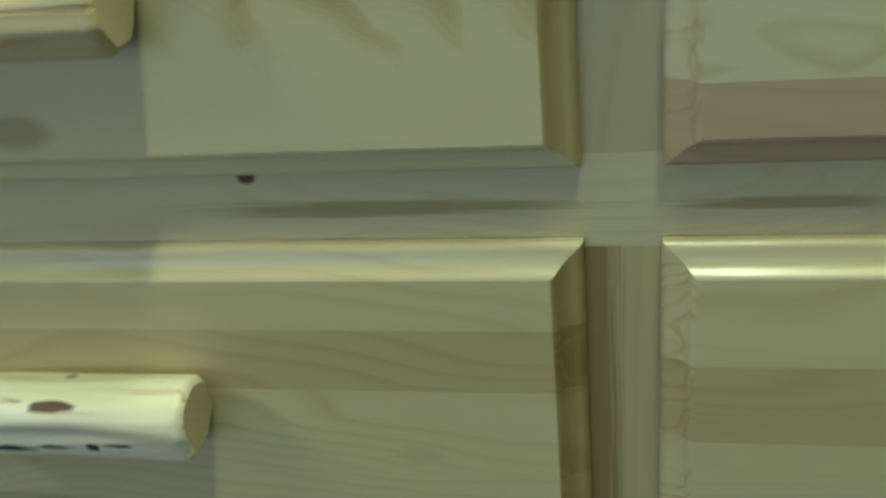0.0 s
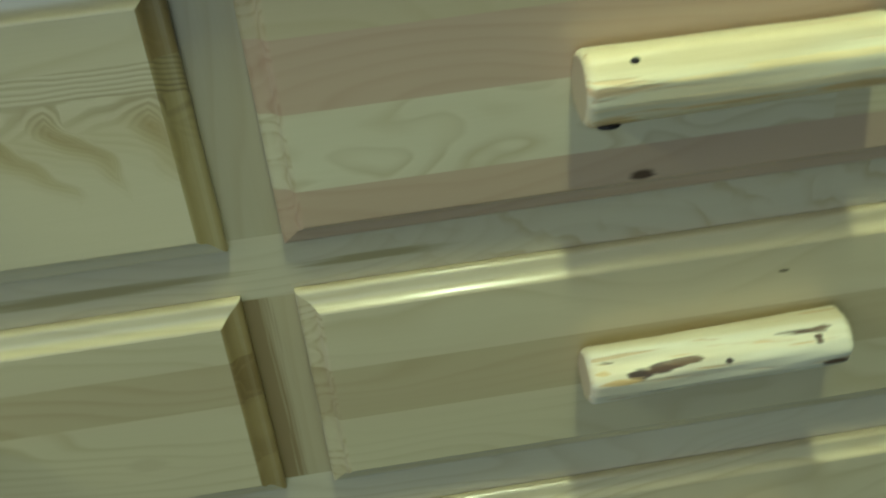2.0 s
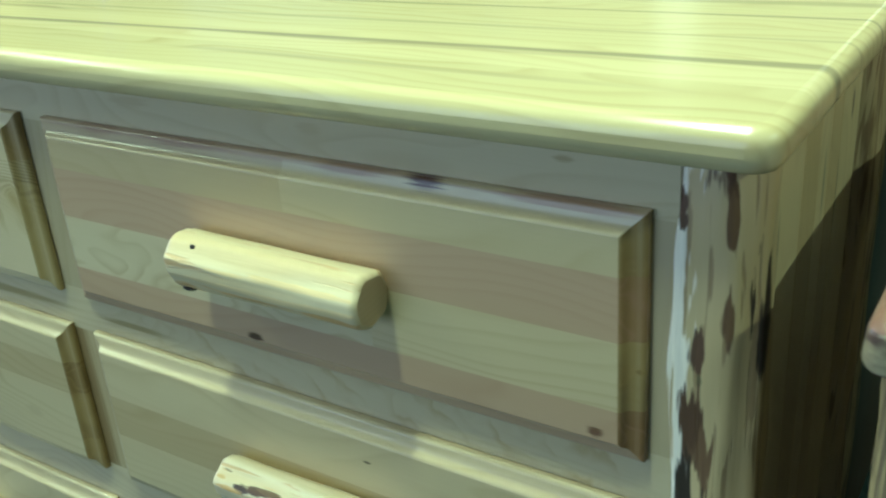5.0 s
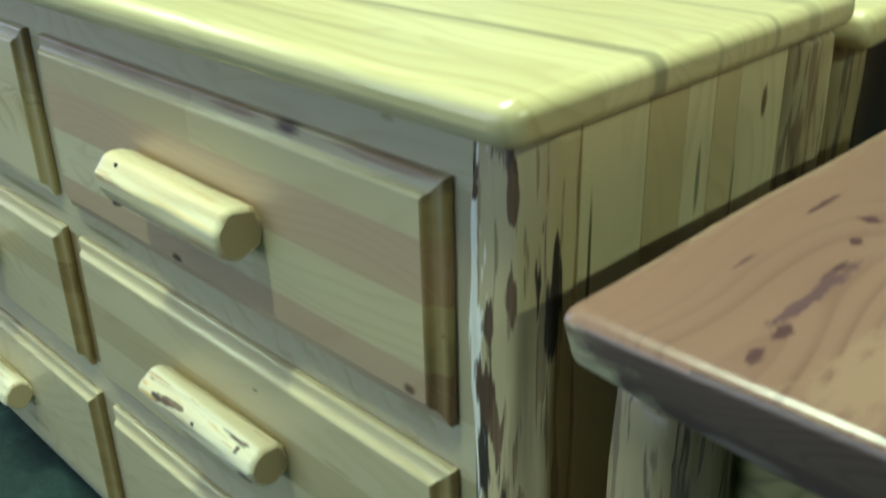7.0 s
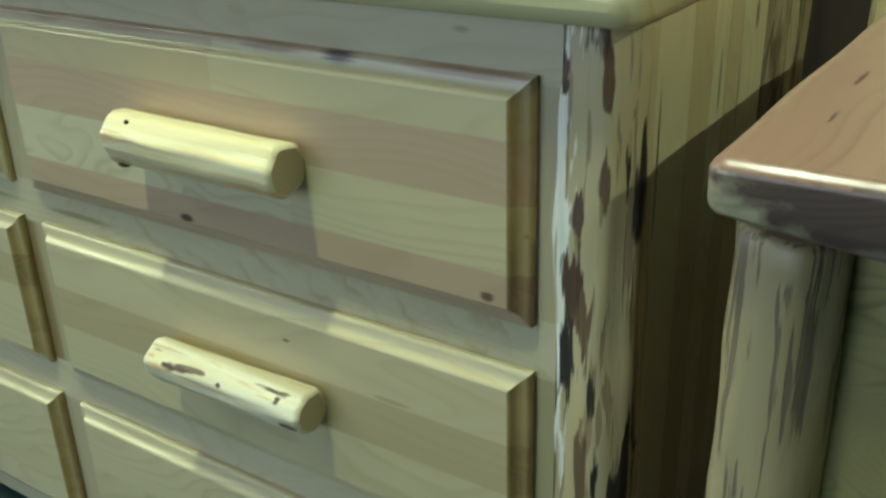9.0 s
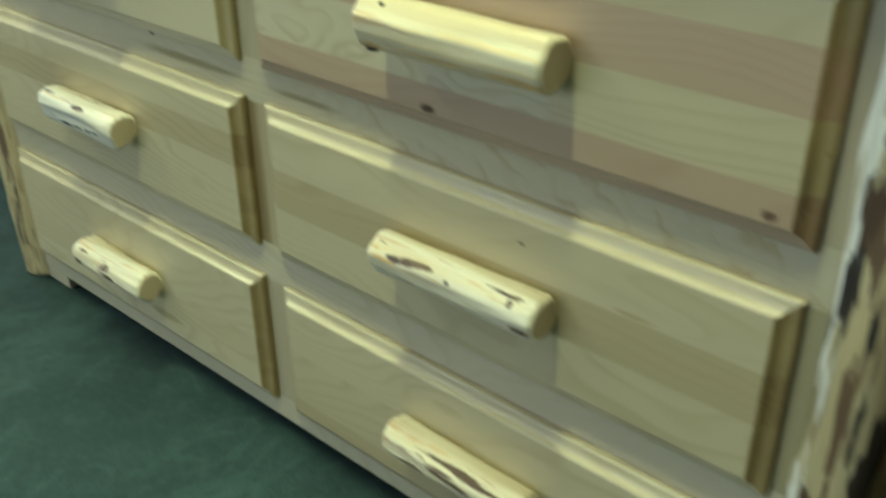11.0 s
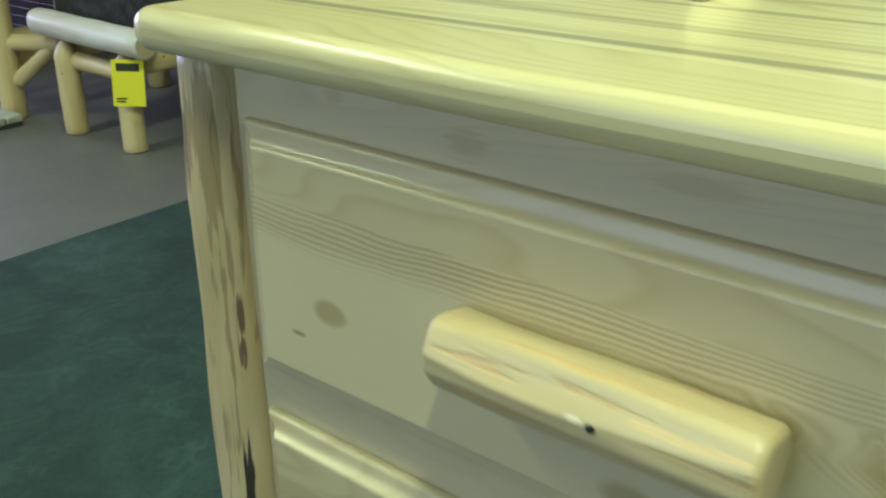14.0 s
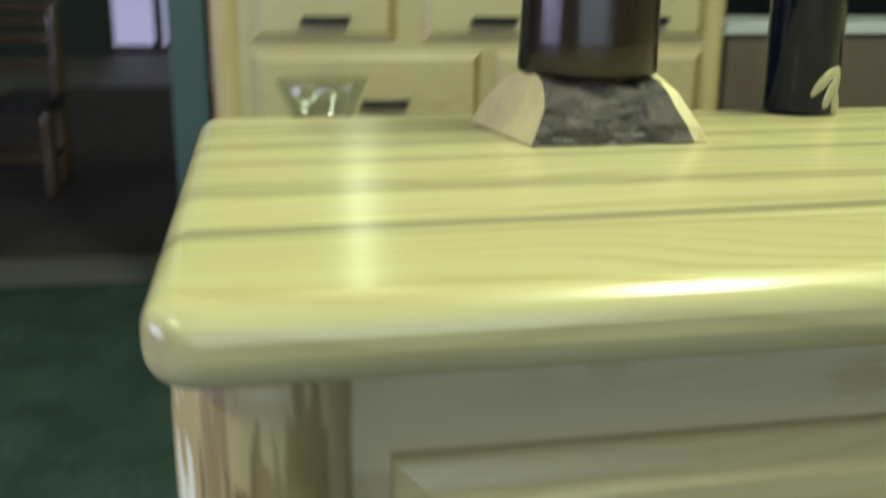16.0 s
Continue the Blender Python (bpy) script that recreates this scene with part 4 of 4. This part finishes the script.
es = [bm.edges.new((a, b)) for a, b in zip(vs, vs[1:])]
bmesh.ops.spin(bm, geom=vs + es, cent=(0, 0, 0), axis=(0, 0, 1), angle=2 * math.pi, steps=28)
bmesh.ops.remove_doubles(bm, verts=bm.verts, dist=0.0002)
part("body", bm, M_VASE, vase, smooth=True, m=Matrix.Translation((-0.275, 0.363, TOP_Z + 0.0005)))
for i, (dx, dz, ang) in enumerate(((0.008, 0.016, 0.4), (0.013, 0.024, 0.1), (0.002, 0.026, 0.7), (0.014, 0.013, -0.2))):
    bm = bmesh.new()
    bmesh.ops.create_uvsphere(bm, u_segments=8, v_segments=6, radius=1.0)
    m = Matrix.Translation((-0.275 + dx, 0.363 - math.sqrt(0.0277 ** 2 - dx * dx), TOP_Z + dz)) @ Matrix.Rotation(ang, 4, "Y") @ Matrix.Diagonal((0.0045, 0.0014, 0.014, 1))
    bmesh.ops.transform(bm, matrix=m, verts=bm.verts)
    part("leaf", bm, M_LEAF, vase, smooth=True)

# ---- far chest of drawers, column and things behind ----
CY = 2.4
far = thing("drawer_chest", (-0.06, CY + 0.25, 0), "tall pale pine chest with dark iron pulls", "chest")
part("body", box(-0.73, 0.615, CY, CY + 0.5, 0.05, 1.2, 0.003), M_PALE, far)
part("top", slab(-0.81, 0.69, CY - 0.03, CY + 0.53, 1.2, 1.235, 0.02, 0.014), M_TOP, far)
for i, (px, py) in enumerate(((-0.76, CY + 0.03), (0.643, CY + 0.03), (-0.76, CY + 0.47), (0.643, CY + 0.47))):
    part("post", log_mesh(1.199, 0.042, 0.039, 61.0 + i, seg=18, rings=16, wob=0.06), [M_LOG_PLAIN, M_END], far, m=Matrix.Translation((px, py, 0)))


def pull(x, y, z, parent):
    bm = box(x - 0.065, x + 0.065, y - 0.032, y - 0.018, z - 0.011, z + 0.011, 0.005)
    for s in (-1, 1):
        bmesh.ops.create_cube(bm, size=1.0, matrix=Matrix.Translation((x + s * 0.055, y - 0.013, z)) @ Matrix.Diagonal((0.016, 0.026, 0.02, 1)))
    part("pull", bm, M_METAL, parent, "dark iron bar pull")


FARS = [(-0.69, -0.3, 0.745, 0.93), (-0.22, 0.165, 0.745, 0.93), (0.225, 0.605, 0.745, 0.93), (-0.69, -0.06, 0.44, 0.712), (-0.02, 0.605, 0.44, 0.712),
        (-0.69, -0.3, 0.96, 1.16), (-0.22, 0.165, 0.96, 1.16), (0.225, 0.605, 0.96, 1.16), (-0.69, -0.06, 0.12, 0.40), (-0.02, 0.605, 0.12, 0.40)]
for x0, x1, z0, z1 in FARS:
    dr = part("drawer", front_mesh(x0, x1, z0, z1, CY - 0.001, 1.3), M_PALE, far)
    pull((x0 + x1) / 2 + (0.04 if z0 == 0.44 and x0 < -0.5 else 0), CY - 0.022, z0 + 0.055 if z0 > 0.7 else z0 + 0.135, dr)
bench = thing("bench", (-0.45, CY - 0.28, 0), "low pine bench under a glass bowl", "bench")
part("seat", slab(-0.68, -0.22, CY - 0.38, CY - 0.18, 0.44, 0.47, 0.02, 0.01), M_PALE, bench)
for px in (-0.64, -0.26):
    for py in (CY - 0.35, CY - 0.21):
        log("leg", (px, py, 0), (px, py, 0.441), 0.018, 0.016, px * 9 + py, bench, seg=10, rings=4)
bm = bmesh.new()
prof = [(0.0, 0.0), (0.045, 0.0), (0.05, 0.008), (0.062, 0.06), (0.09, 0.14), (0.115, 0.2), (0.112, 0.201), (0.087, 0.142), (0.059, 0.064), (0.045, 0.016), (0.0, 0.014)]
vs = [bm.verts.new((r, 0, z)) for r, z in prof]
es = [bm.edges.new((a, b)) for a, b in zip(vs, vs[1:])]
bmesh.ops.spin(bm, geom=vs + es, cent=(0, 0, 0), axis=(0, 0, 1), angle=2 * math.pi, steps=28)
bmesh.ops.remove_doubles(bm, verts=bm.verts, dist=0.0002)
bowl = solo("glass_bowl", bm, M_THIN_GLASS, "flared clear glass bowl standing on a bench", "bowl", smooth=True)
bowl.location = (-0.525, CY - 0.28, 0.4705)
solo("column", box(-0.91, -0.815, CY + 0.02, CY + 0.12, 0, 3.2, 0.004), M_COLUMN, "slim teal painted square column", "column", kind="structure")
cab = thing("cabinet", (1.5, 3.0, 0), "low dusty brown cabinet with a white top", "cabinet")
part("body", box(0.80, 2.4, 2.62, 3.2, -0.012, 0.745, 0.004), M_PINKBOX, cab)
part("worktop", box(0.78, 2.42, 2.6, 3.22, 0.7455, 0.785, 0.006), M_WHITE, cab, "white painted top board")


def chair(at, turn, label, mat, s=1.0):
    c = thing("ladder_back_chair", at, label, "chair", "chairs")
    M = Matrix.Translation(at) @ Matrix.Rotation(turn, 4, "Z") @ Matrix.Scale(s, 4)

    def P(x, y, z):
        return tuple(M @ Vector((x, y, z)))
    for i, (x, y, h) in enumerate(((-0.22, -0.2, 0.45), (0.22, -0.2, 0.45), (-0.22, 0.2, 1.0), (0.22, 0.2, 1.0))):
        log("leg", P(x, y, 0), P(x, y, h), 0.03, 0.027, 71.0 + i, c, mat, seg=12, rings=8)
    part("seat", slab(-0.25, 0.25, -0.24, 0.22, 0.45, 0.50, 0.03, 0.012), M_FABRIC, c, "dark patterned seat", m=M.copy())
    for i, z in enumerate((0.66, 0.80, 0.89, 0.97)):
        log("back_rail", P(-0.22, 0.2, z), P(0.22, 0.2, z), 0.022, 0.02, 75.0 + i, c, mat, seg=10, rings=5)
    for i, (a, b) in enumerate((((-0.22, -0.2), (0.22, -0.2)), ((-0.22, 0.2), (0.22, 0.2)), ((-0.22, -0.2), (-0.22, 0.2)), ((0.22, -0.2), (0.22, 0.2)))):
        log("stretcher", P(*a, 0.2), P(*b, 0.2), 0.016, 0.015, 80.0 + i, c, mat, seg=10, rings=4)
    return c


chair((-1.727, 4.17, -0.004), 0.0, "dark brown ladder-back chair with a dark seat", M_CHAIR, 0.8)
chair((-2.4, 4.5, -0.004), 0.5, "dark brown ladder-back chair with a dark seat", M_CHAIR, 0.9)

# ---- grey-green panelled cupboard ----
cup = thing("cupboard", (-2.2, 2.83, -0.012), "tall grey-green painted cupboard with a panelled door", "cupboard")
part("body", box(-2.7, -1.69, 2.70, 3.0, -0.012, 1.9, 0.004), M_DOOR, cup)
lower = part("plinth", box(-2.72, -1.67, 2.69, 2.72, -0.0118, 0.06, 0.003), M_COLUMN, cup)
for x0, x1 in ((-2.69, -2.2), (-2.19, -1.70)):
    leaf = part("door", box(x0, x1, 2.682, 2.699, 0.065, 1.88, 0.003), M_DOOR, cup)
    for z0, z1 in ((0.14, 0.55), (0.63, 1.2), (1.28, 1.8)):
        part("panel", front_mesh(x0 + 0.08, x1 - 0.08, z0, z1, 2.681, 0.7), M_DOOR, leaf)

# ---- log bed with the price tag ----
bed2 = thing("log_futon", (-3.0, 1.7, -0.012), "pine log futon frame with dark patterned mattress", "futon")
log("leg", (-2.775, 1.268, -0.012), (-2.78, 1.268, 0.31), 0.039, 0.037, 91.0, bed2, point=0.14)
log("leg", (-3.109, 1.268, -0.012), (-3.112, 1.268, 0.31), 0.039, 0.037, 92.0, bed2, point=0.14)
log("leg", (-2.775, 2.35, -0.012), (-2.78, 2.35, 0.37), 0.046, 0.042, 93.0, bed2)
log("leg", (-3.109, 2.35, -0.012), (-3.11, 2.35, 0.37), 0.046, 0.042, 94.0, bed2)
log("end_rail", (-3.245, 1.262, 0.352), (-2.64, 1.262, 0.342), 0.045, 0.043, 95.0, bed2, M_LOG_WHITE, label="thick peeled end rail")
log("stretcher", (-3.109, 1.29, 0.235), (-2.775, 1.29, 0.23), 0.03, 0.028, 96.0, bed2)
for px in (-3.16, -2.74):
    log("side_rail", (px, 1.3, 0.27), (px, 2.4, 0.27), 0.036, 0.034, px * 5, bed2)
part("mattress", slab(-3.3, -2.70, 1.34, 2.45, 0.305, 0.50, 0.05, 0.04), M_FABRIC, bed2, "dark patterned mattress")
tag = thing("price_tag", (-2.722, 1.232, 0.29), "yellow card price tag hanging on a log leg", "tag")
tm = Matrix.Translation((-2.722, 1.232, 0.15)) @ Matrix.Rotation(0.85, 4, "Z") @ Matrix.Rotation(0.06, 4, "Y")
part("card", box(-0.048, 0.048, -0.0008, 0.0008, 0.0, 0.145, 0.0004, 1), M_TAG, tag, m=tm)
part("print_block", box(-0.034, 0.034, -0.0016, -0.0009, 0.11, 0.134), M_INK, tag, m=tm)
for i, (w, z) in enumerate(((0.032, 0.022), (0.026, 0.013))):
    part("print_line", box(-0.038, -0.038 + w, -0.0016, -0.0009, z, z + 0.005), M_INK, tag, m=tm)

seat = thing("log_armchair", (-3.78, 1.5, -0.012), "pine log armchair with spindle sides", "armchair")
for i, (x, y, h, pt) in enumerate(((-3.457, 1.235, 0.72, 0), (-4.08, 1.265, 0.72, 0), (-3.457, 1.85, 0.8, 0), (-4.08, 1.85, 0.8, 0))):
    log("post", (x, y, -0.012), (x, y, h), 0.044, 0.041, 101.0 + i, seat)
log("front_rail", (-4.14, 1.25, 0.205), (-3.46, 1.235, 0.215), 0.042, 0.04, 106.0, seat, M_LOG_WHITE, label="pale peeled front rail")
log("side_rail", (-3.457, 1.24, 0.265), (-3.457, 1.85, 0.265), 0.034, 0.032, 107.0, seat)
log("cross_rail", (-3.457, 1.25, 0.255), (-3.19, 1.31, 0.275), 0.03, 0.028, 119.0, seat)
log("brace", (-3.43, 1.25, 0.12), (-3.25, 1.30, 0.255), 0.026, 0.024, 108.0, seat)
log("top_rail", (-4.08, 1.25, 0.68), (-3.457, 1.235, 0.68), 0.036, 0.034, 109.0, seat)
for i in range(4):
    x = -3.96 + i * 0.13
    log("spindle", (x, 1.25, 0.225), (x, 1.245, 0.67), 0.028, 0.026, 110.0 + i, seat, seg=12, rings=6)

stool = thing("log_stool", (-2.95, 0.02, -0.012), "pine log stool with splayed legs", "stool")
part("seat", slab(-3.20, -2.76, -0.32, 0.165, 0.43, 0.48, 0.03, 0.012), M_PALE, stool)
for i, (a, b) in enumerate((((-2.71, 0.19), (-2.80, 0.10)), ((-3.26, 0.30), (-3.14, 0.16)), ((-2.70, -0.4), (-2.82, -0.25)), ((-3.26, -0.4), (-3.14, -0.25)))):
    log("leg", (*a, -0.012), (*b, 0.432), 0.03, 0.028, 121.0 + i, stool, seg=14, rings=8)
log("stretcher", (-2.745, 0.145, 0.15), (-2.74, -0.35, 0.15), 0.022, 0.02, 126.0, stool, seg=12, rings=6)
log("stretcher", (-3.22, 0.255, 0.15), (-3.22, -0.35, 0.15), 0.022, 0.02, 127.0, stool, seg=12, rings=6)

# ---- stone samples, platform and slanted logs ----
for k, (x0, x1, y0, y1, ang) in enumerate(((-3.98, -3.30, 0.575, 0.905, 0.01), (-3.97, -3.33, 0.925, 1.20, -0.02))):
    pan = thing("stone_panel", (-3.64, (y0 + y1) / 2, -0.012), "flat panel of split grey-green stone pieces on the floor", "stone panel", "stone panels")
    part("backing", box(x0 + 0.01, x1 - 0.01, y0 + 0.006, y1 - 0.006, -0.011, 0.006), M_MORTAR, pan)
    rng = random.Random(5 + k)
    ys = [y0, y0 + 0.1, y0 + 0.21, y1]
    for a, b in zip(ys, ys[1:]):
        x = x0
        while x < x1 - 0.02:
            w = min(rng.uniform(0.12, 0.3), x1 - x)
            h = rng.uniform(0.020, 0.032)
            if x1 - x - w < 0.06:
                w = x1 - x
            bm = box(x + 0.003, x + w - 0.003, a + 0.003, b - 0.003, 0.004, h, 0.004, 1)
            for v in bm.verts:
                v.co += Vector((rng.uniform(-1, 1), rng.uniform(-1, 1), rng.uniform(-1, 1))) * 0.002
            part("stone", bm, M_STONE, pan)
            x += w
ticket = solo("price_card", box(-0.05, 0.05, -0.04, 0.04, 0, 0.0012), M_TAG, "small yellow price card lying on stone", "tag")
ticket.matrix_basis = Matrix.Translation((-3.68, 0.965, 0.0335)) @ Matrix.Rotation(0.3, 4, "Z")

plat = thing("wooden_platform", (-5.6, 1.2, -0.012), "low reddish plank platform with a pale wood edge", "platform", kind="structure")
part("edging", box(-4.30, -4.235, -1.4, 3.0, -0.0115, 0.075, 0.004), M_EDGE, plat, "pale wood edging")
part("core", box(-7.2, -4.302, -1.38, 2.98, -0.0115, 0.05), M_MORTAR, plat)
y = -1.4
while y < 2.99:
    part("plank", box(-7.2, -4.302, y + 0.003, min(y + 0.137, 2.997), 0.0502, 0.074, 0.002, 1), M_PLANK, plat)
    y += 0.14
frame2 = thing("log_table_frame", (-4.8, 1.3, 0.074), "log table base with slanted legs on the platform", "table")
for i, (p, q, r, m) in enumerate((((-4.36, 1.24, 0.075), (-4.42, 1.42, 0.72), 0.045, M_LOG_PLAIN), ((-4.62, 1.27, 0.075), (-4.60, 1.45, 0.72), 0.04, M_LOG_PLAIN), ((-4.95, 1.05, 0.1), (-4.65, 1.45, 0.42), 0.045, M_LOG_PLAIN), ((-5.15, 1.0, 0.1), (-4.8, 1.55, 0.5), 0.045, M_DARKWOOD))):
    log("leg", p, q, r, r * 0.92, 131.0 + i, frame2, m)
part("tabletop", slab(-5.2, -4.3, 1.25, 2.1, 0.70, 0.745, 0.03, 0.014), M_PALE, frame2)
